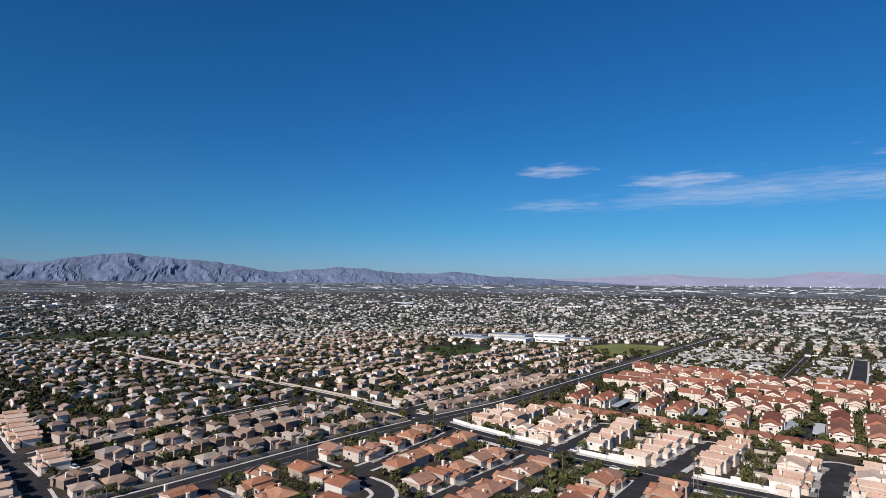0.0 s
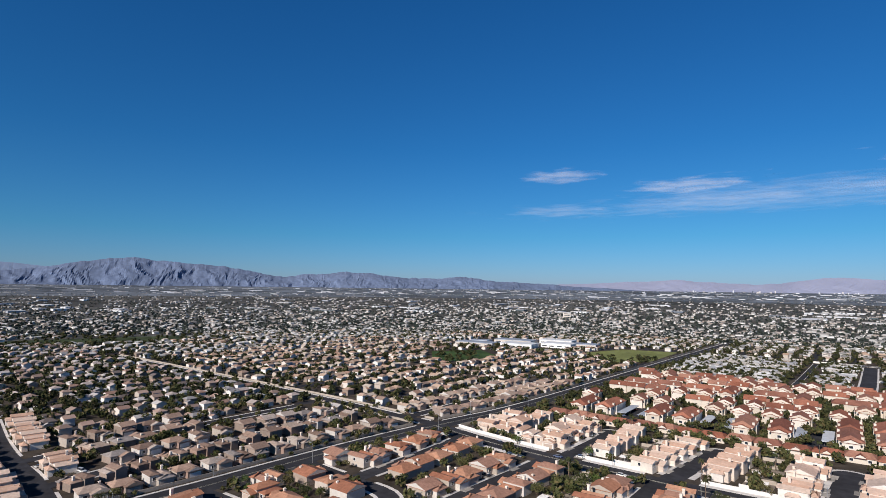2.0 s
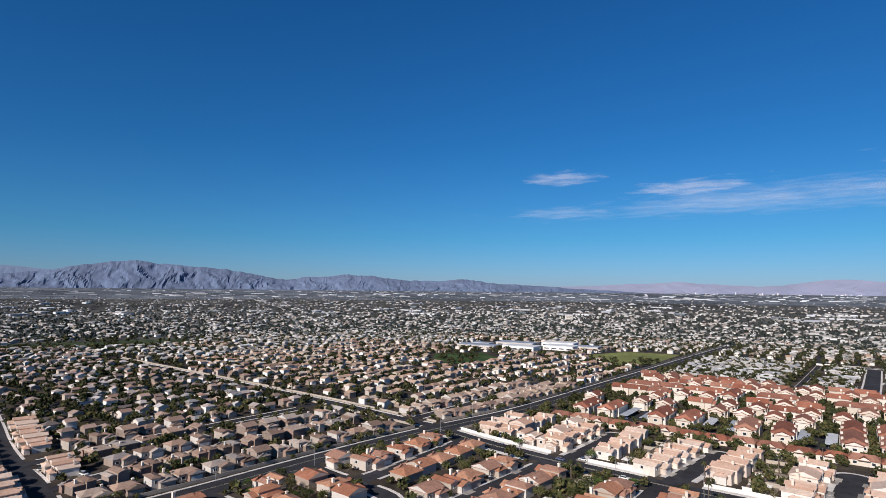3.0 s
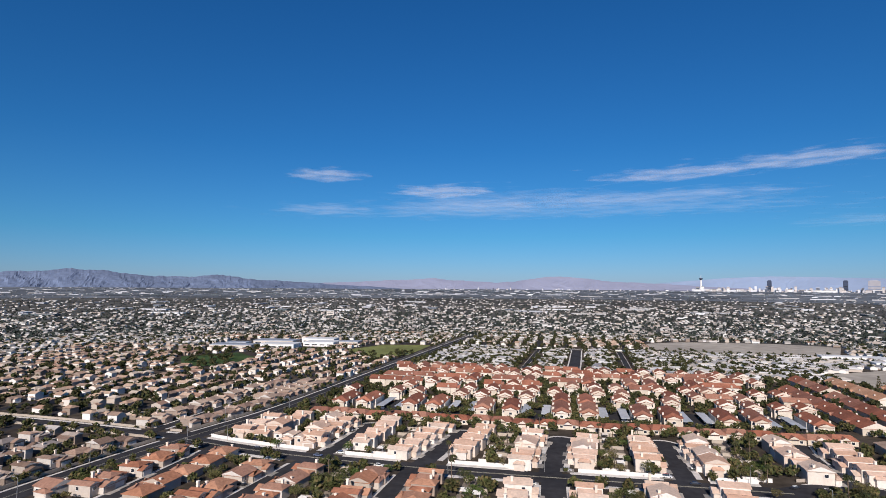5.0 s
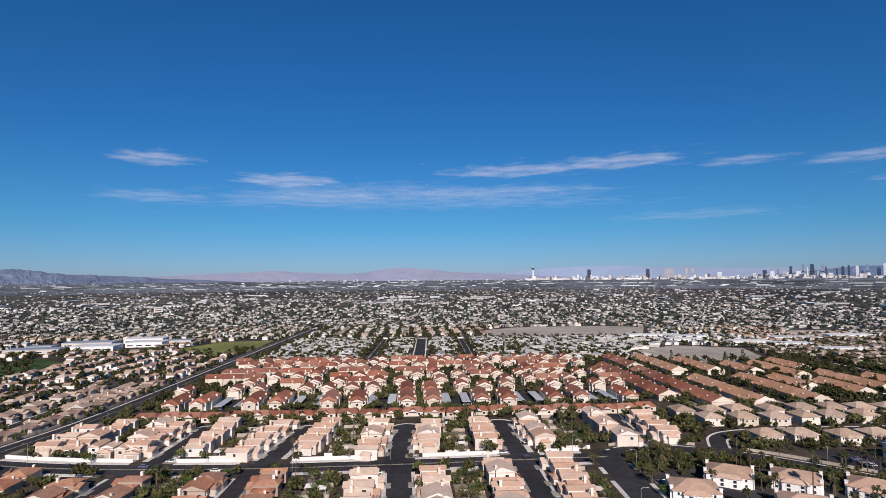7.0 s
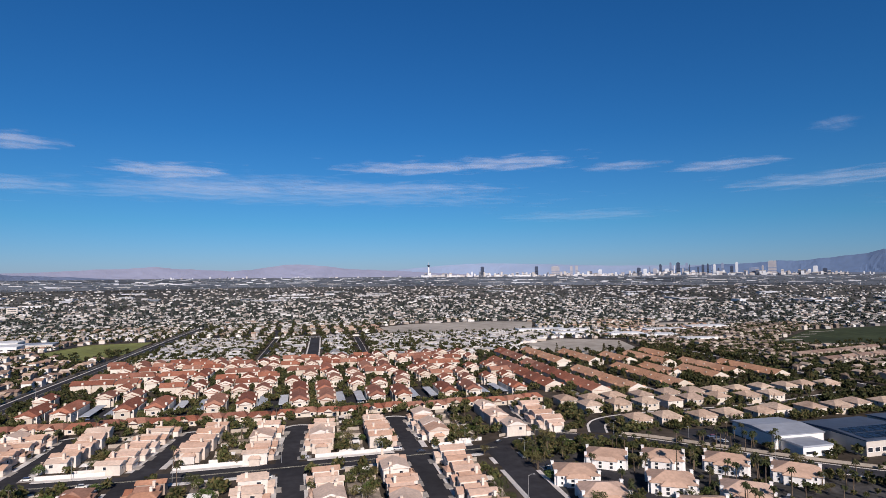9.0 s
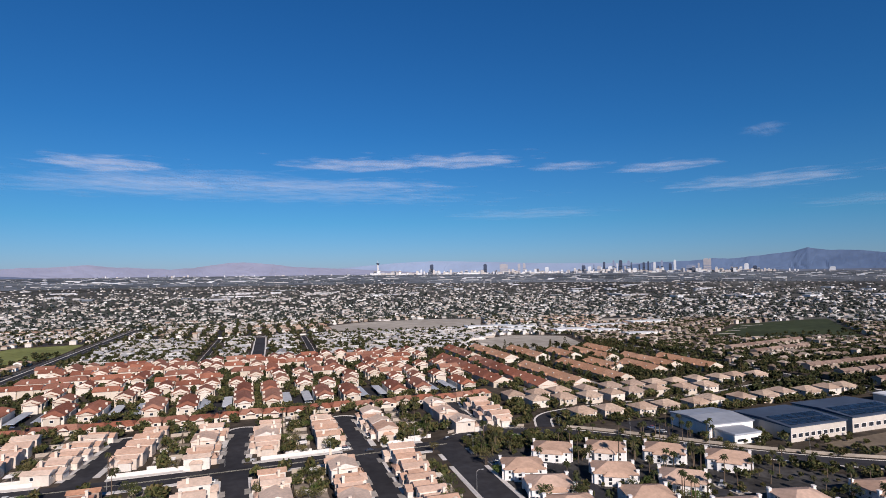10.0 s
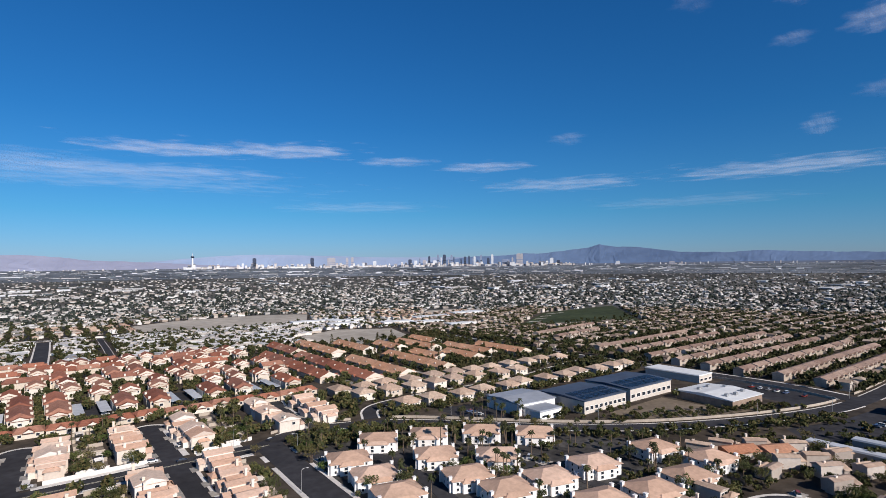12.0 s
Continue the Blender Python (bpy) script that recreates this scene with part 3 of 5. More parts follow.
BROWN = [tract_house("house", TRACT_STUCCO, BROWN_TILE, 8.0, 8.5, 4.6, "y", 0.0, 1, True), tract_house("house", TRACT_STUCCO, BROWN_TILE, 9.5, 8, 3.2, "x", 3.0, 2, True),
         tract_house("house", TRACT_STUCCO, BROWN_TILE, 8, 9, 4.8, "x", 0.0, 3, True), tract_house("house", TRACT_STUCCO, BROWN_TILE, 8.5, 8.5, 4.5, "y", 2.5, 0, True)]
ORANGE_SMALL = [tract_house("house", WARM_STUCCO, ORANGE_TILE, 8.4, 8.8, 3.9, "y", 0.0, 0, True), tract_house("house", WARM_STUCCO, ORANGE_TILE, 9.4, 8.2, 3.2, "x", 3.0, 1, True)]
TAN_TRACT = [tract_house("house", TRACT_STUCCO, TAN_TILE, 8.4, 8.5, 4.4, "y", 0.0, 1, True), tract_house("house", TRACT_STUCCO, ROSE_TILE, 9.4, 8.2, 3.2, "x", 3.0, 2, True),
             tract_house("house", TRACT_STUCCO, TAN_TILE, 8.2, 9, 4.6, "x", 0.0, 3, True)]
VILLA = [villa("villa", WHITE_STUCCO, VILLA_TILE, 16.5, 14.5, 4.4)]
TAN_VILLA = [villa("villa", CREAM_STUCCO, TAN_TILE, 12.5, 11, 4.5, False)]
PALE_STUCCO = material("pale_grey_stucco", [(0.40, 0.34, 0.295), (0.50, 0.44, 0.39), (0.33, 0.28, 0.245)], vary="object", grain=0.08)
SMALL = [tract_house("house", PALE_STUCCO, TAN_TILE, 6.2, 9.5, 4.9, "y", 0.0, 1, True), tract_house("house", PALE_STUCCO, TAN_TILE, 6.8, 9, 4.8, "y", 0.0, 0, True)]
FLATS = [apartment("apartment_block", 11.0, 28, 6.0), apartment("apartment_block", 10.0, 15.5, 5.8), apartment("apartment_block", 10.5, 13.5, 6.0),
         apartment("apartment_block", 10.0, 15.5, 5.8, plain=True), apartment("apartment_block", 10.5, 13.5, 5.8, plain=True)]


def row_block(name, w, d, h, tile):
    """One length of a continuous tiled terrace."""
    house = prototype(name)
    bm = bmesh.new()
    box(bm, -w / 2, -d / 2, -0.3, w / 2, d / 2, h)
    part("wall", bm, CREAM_STUCCO, house)
    bm = bmesh.new()
    pitched(bm, -w / 2 - 0.8, -d / 2 - 0.02, w / 2 + 0.8, d / 2 + 0.02, h, w * 0.24, "y")
    part("roof", bm, (tile, CREAM_STUCCO), house)
    for s in (-1, 1):
        for y in (-d * 0.25 * s,):
            bm = bmesh.new()
            pitched(bm, min(0, s * (w / 2 + 1.6)), y - 2.4, max(0, s * (w / 2 + 1.6)), y + 2.4, h - 0.4, 1.4, "x")
            part("dormer", bm, (tile, CREAM_STUCCO), house)
    for s in (-1, 1):
        bm = bmesh.new()
        box(bm, s * w * 0.3 - 0.5, -0.5, h, s * w * 0.3 + 0.5, 0.5, h + 2.6)
        part("chimney", bm, CREAM_STUCCO, house, "cream stucco chimney stack")
    return house


TERRACE = [row_block("terrace", 15.0, 22.4, 3.8, RED_TILE), row_block("terrace", 15.0, 22.4, 3.8, material("terracotta_tile", [(0.50, 0.27, 0.165), (0.54, 0.31, 0.20)], grain=0.2, vary="object", size=1.2, bump=0.4))]

PLACED = []
UNSEEN = 196.0  # ground closer to the hovering point than this stays below every view


def put(protos, x, y, turn, label, category, group, k=None, clear=9.0):
    if math.hypot(x, y) < UNSEEN:
        return None
    ob = copy_thing(random.choice(protos) if k is None else protos[k % len(protos)], pose(x, y, 0, 0, 0, turn))
    PLACED.append((x, y, clear))
    return tagged(ob, label, category, group)


PEACH_LABEL = "two-storey stucco house with peach clay tile roof"
ORANGE_LABEL = "stucco house with orange clay tile roof"
BROWN_LABEL = "stucco tract house with weathered brown tile roof"


def line_up(protos, key, y0, y1, pitch, label, group, sides_of=(-1, 1), back=13.0, gap=9.6):
    """Houses at an even pitch on both sides of a road, facing it, where nothing else stands."""
    line = LINES[key]
    sides = sideways(line)
    run = pitch
    for i in range(1, len(line)):
        run += (line[i] - line[i - 1]).length
        if run < pitch or not y0 < line[i].y < y1:
            continue
        run = 0.0
        for s in sides_of:
            p = line[i] + sides[i] * s * back
            if any(near_line(p, LINES[k], ROADS[k][1] / 2 + 6.5) for k in LINES) or any(math.hypot(p.x - q[0], p.y - q[1]) < gap for q in PLACED):
                continue
            turn = math.degrees(math.atan2(sides[i].y * s, sides[i].x * s)) - 90
            put(protos, p.x + random.uniform(-0.8, 0.8), p.y + random.uniform(-0.6, 0.6), turn + random.uniform(-2, 2), label, "house", group)


# courts north of the collector and lanes south of it
for key in ("court_c", "court_d", "court_e", "court_b"):
    line_up(PEACH, key, 270, 342, 10.8, PEACH_LABEL, "houses round the courts", back=14.5)
for x, y, turn in ((108, 283, 90), (107, 294, 90), (106, 305, 90), (106, 316, 90), (107, 328, 90), (132, 286, -90), (132, 298, -90), (133, 310, -90), (134, 322, -90), (-136, 284, 0), (-150, 287, 0), (-138, 300, 90), (-139, 312, 90), (-140, 324, 90), (-165, 290, -90), (-164, 303, -90), (-163, 316, -90), (-162, 329, -90), (-178, 292, 90), (-177, 306, 90), (-176, 320, 90)):
    put(PEACH, x, y, turn + random.uniform(-2, 2), PEACH_LABEL, "house", "houses round the courts")
for key in ("lane_d", "lane_e"):
    line_up(PEACH, key, 120, 250, 10.8, PEACH_LABEL, "houses along the lanes", back=14.5)
for key in ("lane_c", "lane_b", "lane_a", "loop_lane", "stub_lane"):
    line_up(ORANGE, key, 118, 254, 11.2, ORANGE_LABEL, "houses along the lanes", back=13.0, gap=10.6)
# houses that back on the boulevard
line_up(ORANGE_SMALL, "boulevard", 60, 255, 11.5, ORANGE_LABEL, "houses along the lanes", (1,), 18.5)
line_up(BROWN, "boulevard", 20, 272, 10.8, BROWN_LABEL, "houses of the west tract", (-1,), 20.0)
line_up(TAN_TRACT, "boulevard", 300, 470, 10.8, BROWN_LABEL, "houses of the west tract", (-1,), 20.0)
# dense housing west of the boulevard
line_up(PEACH_SMALL, "west_main", 40, 112, 11.0, PEACH_LABEL, "houses of the west tract", back=13.5)
for key, far in (("west_a", 268), ("west_b", 190)):
    line_up(BROWN, key, 100, far, 10.8, BROWN_LABEL, "houses of the west tract", back=12.5)
for key in ("north_a",):
    line_up(TAN_TRACT, key, 296, 450, 10.8, "stucco tract house with tan tile roof", "houses of the north tract", back=12.5)

# white villas: those along the curving road stand square to it
for x, y, turn in ((131, 228, -32), (154, 220, -36), (177, 208, -42), (195, 190, -44), (220, 143, -10), (226, 121, -12), (108, 213, -18), (140, 195, -28), (160, 178, -38), (184, 147, -14),
                   (108, 191, -15), (136, 169, -18), (159, 148, -14), (201, 116, -12), (139, 150, -15), (179, 117, -12), (106, 171, -12), (108, 148, -10), (136, 124, -10), (158, 122, -12), (108, 124, -10)):
    put(VILLA, x, y, turn, "white stucco villa with hipped peach tile roof", "villa", "white villas", clear=12)
# tan villas behind them
for row, y in enumerate((279, 316, 335)):
    for col in range(13):
        x = 163 + 18.6 * col + (7 if row % 2 else 0) + random.uniform(-2, 2)
        q = Vector((x, y + random.uniform(-2, 2) - 0.02 * (x - 163)))
        if x > 392 or any(math.hypot(q.x - o[0], q.y - o[1]) < 13 for o in PLACED) or any(near_line(q, LINES[k], ROADS[k][1] / 2 + 6.5) for k in LINES):
            continue
        if 212 < q.x < 345 and q.y < 262:
            continue
        put(TAN_VILLA, q.x, q.y, random.choice((0, 0, 90)) + random.uniform(-4, 4), "cream stucco villa with tan tile roof", "villa", "cream villas", clear=10)
# small white houses round the curved court
for x, y, turn in ((232, 101, 90), (240, 92, 60), (238, 80, 70), (248, 74, 80), (230, 62, 90), (258, 62, 80), (240, 50, 90), (196, 104, 0), (186, 84, 180), (200, 76, 180), (206, 60, -90), (208, 46, -90), (180, 100, 0), (252, 88, 60), (264, 78, 70), (246, 36, 90), (210, 32, -90), (262, 46, 80), (176, 78, 180), (190, 62, 0), (192, 44, 90), (274, 62, 80), (276, 40, 90), (258, 30, 90), (262, 96, 50), (272, 108, 50), (250, 102, 50), (262, 120, 50), (274, 92, 70), (250, 128, 20), (238, 132, 20), (274, 78, 70), (284, 52, 90)):
    if all(math.hypot(x - q[0], y - q[1]) > 12.6 for q in PLACED):
        put(SMALL, x, y, turn, "narrow white stucco house with peach tile roof", "house", "small houses round the court", clear=7)

# apartments
for k in range(-3, 4):
    xc = 5 + 50 * k
    for dx in (-8.5, 8.5):
        if xc + dx > 160:
            continue
        put(FLATS, xc + dx + random.uniform(-1, 1), 384 + random.uniform(-2, 2), random.uniform(-2, 2), "cream apartment block with red tile roof", "apartment block", "red-roofed apartments", 0, 12)
        if k == 0:
            put(FLATS, xc + dx, 412.5, 0, "cream apartment block with red tile roof", "apartment block", "red-roofed apartments", 0, 12)
    for row, (y, kind, cols) in enumerate(((419, 2, (-17, 0, 17)), (445, 1, (-18, -3, 14)), (468, 2, (-15, 1, 16)), (494, 0, (-9, 9)), (524, 2, (-17, 0, 17)), (545, 3, (-15, 2, 17)), (564, 4, (-18, 0, 16)))):
        for col, dx in enumerate(cols):
            x = xc + dx + (5 if row % 2 else 0)
            if x < -174 or x > 160 or random.random() < 0.15 or k == 0 and row == 0:
                continue
            put(FLATS, x + random.uniform(-1.5, 1.5), y + random.uniform(-2, 2), (90 if row > 1 and random.random() < 0.4 or kind == 1 and col == 1 else 0) + random.uniform(-3, 3), "cream apartment block with red tile roof", "apartment block", "red-roofed apartments", kind, 8)
for x0, y0, x1, y1, tile in ((176, 376, 176, 510, 0), (200, 352, 200, 495, 0), (203, 500, 203, 572, 0), (227, 350, 227, 440, 1), (231, 474, 231, 560, 1), (266, 352, 266, 448, 1), (290, 392, 290, 438, 1), (292, 462, 292, 508, 1), (314, 372, 314, 418, 1), (318, 440, 318, 508, 1), (340, 384, 340, 452, 1), (344, 476, 344, 522, 1), (366, 366, 366, 434, 1), (262, 470, 262, 540, 1)):
    n = round((y1 - y0) / 22)
    for i in range(n):
        put(TERRACE, x0, y0 + 22.4 * (i + 0.5), 0, ("cream terrace block with continuous red tile roof", "cream terrace block with orange-tan tile roof")[tile], "terrace", "tiled terraces", tile, 11)


def garage_row(name, w, d):
    g = prototype(name)
    bm = bmesh.new()
    box(bm, -w / 2, -d / 2, -0.3, w / 2, d / 2, 2.9)
    part("wall", bm, CREAM_STUCCO, g)
    bm = bmesh.new()
    pitched(bm, -w / 2 - 0.4, -d / 2 - 0.5, w / 2 + 0.4, d / 2 + 0.5, 2.9, 1.9, "x", 2.2)
    part("roof", bm, RED_TILE, g)
    bm = bmesh.new()
    pitched(bm, -2.6, -d / 2 - 1.4, 2.6, 0, 2.9, 1.5, "y")
    part("gable", bm, (RED_TILE, CREAM_STUCCO), g)
    add_window(g, -w * 0.3, -d / 2, 1.6)
    add_window(g, w * 0.3, -d / 2, 1.6)
    return g


GARAGE = [garage_row("bungalow", 12.5, 10)]
for i in range(24):
    put(GARAGE, -160 + 13.4 * i, 352 + 2.0 * math.sin(i * 1.7), random.uniform(-3, 3), "low cream bungalow with red tile roof", "bungalow", "row of low bungalows", clear=8)


def carport(name, w, d):
    c = prototype(name)
    bm = bmesh.new()
    box(bm, -w / 2, -d / 2, 2.5, w / 2, d / 2, 2.75)
    part("canopy", bm, CARPORT, c)
    for s in (-1, 1):
        for y in (-d * 0.4, 0, d * 0.4):
            bm = bmesh.new()
            rod(bm, (s * w * 0.25, y, -0.1), (s * w * 0.25, y, 2.5), 0.09, 0.09)
            part("post", bm, STEEL, c)
    return c


PORT = [carport("carport", 5.6, 30)]
for k in range(-3, 3):
    xc = 30 + 50 * k
    patch("parking_lot", [(xc - 11, 368), (xc + 11, 368), (xc + 11, 412), (xc - 11, 412)], ASPHALT, 0.028, "dark asphalt apartment parking lot", "parking lot")
    for dx in (-6.5, 6.5):
        put(PORT, xc + dx, 390, 0, "grey sheet metal carport over parking bays", "carport", "apartment carports", clear=5)

# slatted patio covers in the back yards


def patio_cover(name):
    c = prototype(name)
    bm = bmesh.new()
    for i in range(9):
        box(bm, -2.4 + 0.55 * i, -1.7, 2.55, -2.12 + 0.55 * i, 1.7, 2.68)
    part("slats", bm, PATIO, c)
    bm = bmesh.new()
    for y in (-1.5, 1.4):
        box(bm, -2.5, y, 2.38, 2.5, y + 0.12, 2.55)
    part("beams", bm, PATIO, c)
    for x in (-2.3, 2.2):
        bm = bmesh.new()
        box(bm, x, -1.5, -0.1, x + 0.14, -1.36, 2.38)
        part("post", bm, PATIO, c)
    return c


PATIO = material("white_painted_timber", [(0.74, 0.71, 0.68), (0.60, 0.54, 0.48)], vary="object", rough=0.6)
COVER = patio_cover("patio_cover")
for (x0, y0), (x1, y1) in YARDS:
    for k in range(round((y1 - y0) / 12)):
        f = (k + 0.5) / round((y1 - y0) / 12)
        for s in (-1, 1):
            if random.random() < 0.3:
                tagged(copy_thing(COVER, pose(x0 + (x1 - x0) * f + 2.7 * s, y0 + (y1 - y0) * f + random.uniform(-3, 3), 0.05, 0, 0, 90)), "white slatted timber patio cover in a yard", "patio cover", "patio covers")




TOWN_STUCCO = material("tan_town_stucco", [(0.40, 0.33, 0.27), (0.46, 0.39, 0.33), (0.34, 0.27, 0.22)], grain=0.1, vary="object")


def townhouse_row(name, w, d, h):
    """One length of a row of attached houses with a tan roof and small front gables."""
    house = prototype(name)
    bm = bmesh.new()
    box(bm, -w / 2, -d / 2, -0.3, w / 2, d / 2, h)
    part("wall", bm, TOWN_STUCCO, house)
    bm = bmesh.new()
    pitched(bm, -w / 2 - 0.02, -d / 2 - 0.6, w / 2 + 0.02, d / 2 + 0.6, h, d * 0.2, "x")
    part("roof", bm, (ROSE_TILE, TOWN_STUCCO), house)
    for i in range(2):
        x = w * ((i + 0.5) / 2 - 0.5)
        bm = bmesh.new()
        pitched(bm, x - 2.3, -d / 2 - 2.0, x + 2.3, 0, h - 1.0, 1.3, "y")
        part("gable", bm, (ROSE_TILE, TOWN_STUCCO), house)
    return house


TOWNROW = townhouse_row("townhouse_row", 21.0, 7.5, 4.8)
for x0, y0, x1, y1 in ((420, 202, 650, 205), (422, 228, 650, 232), (424, 254, 655, 260), (428, 282, 660, 288), (432, 312, 620, 320), (436, 342, 610, 352), (466, 420, 560, 436), (468, 452, 600, 476), (424, 176, 640, 180), (424, 150, 640, 155)):
    n = int(math.hypot(x1 - x0, y1 - y0) // 21.3)
    turn = math.degrees(math.atan2(y1 - y0, x1 - x0))
    for i in range(n):
        f = (i + 0.5) / n
        x, y = x0 + (x1 - x0) * f, y0 + (y1 - y0) * f
        if any(near_line(Vector((x, y)), LINES[k], ROADS[k][1] / 2 + 8.0) for k in LINES):
            continue
        tagged(copy_thing(TOWNROW, pose(x, y, 0, 0, 0, turn + random.uniform(-1, 1))), "row of attached houses with tan roofs", "townhouses", "rows of tan townhouses")
        PLACED.append((x, y, 18))
        for e in (-9, 9):
            PLACED.append((x + e * math.cos(math.radians(turn)), y + e * math.sin(math.radians(turn)), 12))

# ---- school, shops and other large buildings ----


def quad_building(name, o, ex, ey, h, wall_mat, roof_mat, label, category, lip=0.4, doors=0, slope=0.0):
    """A flat or gently pitched hall on a corner o with the sides ex and ey, windows in bands along both front walls."""
    th = prototype(name)
    HIDDEN.remove(th)
    e = Vector(ex)
    w, d = e.length, Vector(ey).length
    bm = bmesh.new()
    box(bm, 0, 0, -0.3, w, d, h)
    part("wall", bm, wall_mat, th)
    bm = bmesh.new()
    if slope:
        pitched(bm, -0.6, -0.6, w + 0.6, d + 0.6, h, slope, "x", 0.0, 0.4)
    else:
        box(bm, -lip, -lip, h, w + lip, d + lip, h + 0.7, 0.3)
    part("roof", bm, roof_mat, th)
    n = doors
    for i in range(n):
        x = w * (i + 0.5) / n
        share("window", PANE, th, pose(x, 0, h * 0.42, 0, 0, 0) @ Matrix.Diagonal((w / n * 0.42, 1, h * 0.2, 1)))
    th.matrix_basis = pose(o[0], o[1], 0, 0, 0, math.degrees(math.atan2(e.y, e.x)))
    PLACED.append((o[0] + (ex[0] + ey[0]) / 2, o[1] + (ex[1] + ey[1]) / 2, max(w, d) * 0.62))
    return tagged(th, label, category)


def rooftop_units(th, spots, z):
    for x, y in spots:
        bm = bmesh.new()
        box(bm, x - 1.3, y - 1.0, z, x + 1.3, y + 1.0, z + 1.5, 0.1)
        part("rooftop_unit", bm, STEEL, th, "grey air conditioning unit")


BEIGEWALL = material("beige_panel_wall", [(0.58, 0.52, 0.46)], grain=0.08, size=2.0)
quad_building("school_gym", (218, 224), (28, -1), (1, 28), 6.4, WHITE_STUCCO, METAL_ROOF, "white school gym with pale metal roof", "gym", slope=1.2)
quad_building("school_annex", (221, 211), (17, 0), (0, 12.6), 4.4, WHITE_STUCCO, METAL_ROOF, "low white annex beside the school gym", "annex", doors=2)
hall_a = quad_building("school_hall", (249, 204), (38, 0), (0, 34), 7.2, BEIGEWALL, BLUE_ROOF, "long beige school hall under blue solar roof", "school hall", doors=9, slope=1.0)
hall_b = quad_building("school_hall", (293, 205), (44, 0), (0, 34), 7.6, BEIGEWALL, BLUE_ROOF, "long beige school hall under blue solar roof", "school hall", doors=8, slope=1.0)
white_hall = quad_building("school_auditorium", (322, 158), (32, -2), (2, 36), 4.6, BROWNWALL, WHITE_ROOF, "broad low hall with white roof", "auditorium", slope=1.4)
rooftop_units(white_hall, ((6, 7), (14, 6), (25, 8), (9, 26), (20, 27), (27, 20)), 5.6)
for hall, w, d, base in ((hall_a, 38, 34, 7.8), (hall_b, 44, 34, 8.2)):
    for i in range(6):
        for j in range(2):
            x0, y0 = 2 + i * (w - 4) / 6, 1.4 + j * 7.6
            pm = bmesh.new()
            zz = base + 1.0 * (y0 + 0.6) / (d / 2 + 0.6)
            z1 = base + 1.0 * (y0 + 7.4) / (d / 2 + 0.6)
            vs = [pm.verts.new(p) for p in ((x0, y0, zz), (x0 + (w - 4) / 6 - 0.7, y0, zz), (x0 + (w - 4) / 6 - 0.7, y0 + 6.8, z1), (x0, y0 + 6.8, z1))]
            pm.faces.new(vs)
            bmesh.ops.solidify(pm, geom=pm.faces[:], thickness=-0.12)
            part("solar_panel", pm, PANEL, hall)
patch("ground_yard", [(262, 198), (268, 178), (290, 163), (340, 146), (356, 152), (320, 158), (318, 200)], material("brown_gravel", [(0.20, 0.16, 0.12)], grain=0.2, size=3.0), 0.036, "brown gravel school yard", "ground")
quad_building("school_block", (374, 206), (17, 0), (0, 42), 5.0, BEIGEWALL, WHITE_ROOF, "long low school block with pale roof", "school block", doors=3)
quad_building("shop", (374, 84), (16, 0), (0, 16), 4.5, WHITE_STUCCO, WHITE_ROOF, "white flat-roofed shop beside the parking lot", "shop", doors=3)
quad_building("shop", (386, 58), (30, 0), (0, 22), 5.5, material("pink_stucco", [(0.55, 0.22, 0.20)], grain=0.1), TAN_TILE, "pink stucco shop with tiled roof", "shop", doors=4, slope=2.0)
quad_building("carport_row", (282, 72), (5, 0), (0, 34), 3.0, STEEL, CARPORT, "long pale carport roof by the shops", "carport")
quad_building("carport_row", (300, 60), (5, 0), (0, 34), 3.0, STEEL, CARPORT, "long pale carport roof by the shops", "carport")
quad_building("house_block", (238, 118), (14, -6), (4, 9), 3.0, STUCCO, ORANGE_TILE, "low building with orange tile roof", "building", slope=1.6, doors=3)
quad_building("house_block", (252, 108), (12, -5), (4, 9), 3.0, STUCCO, ORANGE_TILE, "low building with orange tile roof", "building", slope=1.6, doors=3)
for x, y, w, d, h in ((-478, 684, 60, 26, 4.6), (-412, 702, 48, 30, 5.4), (-366, 740, 44, 30, 5.6), (-452, 752, 60, 30, 4.8), (-392, 788, 50, 26, 5.6), (-330, 768, 34, 24, 4.6), (-478, 722, 30, 18, 4.2)):
    quad_building("primary_school", (x, y), (w, w * 0.1), (-d * 0.1, d), h, BEIGEWALL if h < 5 else WHITE_STUCCO, WHITE_ROOF if h > 5 else METAL_ROOF, "white flat-roofed school block", "school", doors=4)
office = quad_building("office_block", (-600, 1340), (18, 6), (-5, 14), 24, BEIGEWALL, METAL_ROOF, "pale grey office block standing among low houses", "office block")
for i in range(5):
    share("window", PANE, office, pose(9.5, 0, 3 + 4.4 * i) @ Matrix.Diagonal((10, 1, 1.2, 1)))
for x, y, w, d in ((330, 700, 40, 18), (395, 668, 46, 20), (300, 758, 70, 18), (430, 640, 44, 20), (452, 590, 40, 18), (345, 735, 50, 18), (470, 700, 60, 22), (560, 720, 60, 24)):
    quad_building("warehouse", (x, y), (w, w * -0.1), (d * 0.1, d), 5.0, WHITE_STUCCO, WHITE_ROOF, "white flat-roofed commercial building", "warehouse", doors=5)

# ---- trees ----


def leaf_cards(rng, n, centres, radii, size):
    """Small folded leaf clumps scattered through several uneven lobes."""
    k = rng.integers(0, len(centres), n)
    d = rng.normal(size=(n, 3))
    d /= np.linalg.norm(d, axis=1)[:, None]
    p = np.asarray(centres)[k] + d * (np.asarray(radii)[k] * rng.uniform(0.45, 1.05, n) ** 0.6)[:, None] * np.array([1, 1, 0.8])
    a = rng.normal(size=(n, 3))
    b = rng.normal(size=(n, 3))
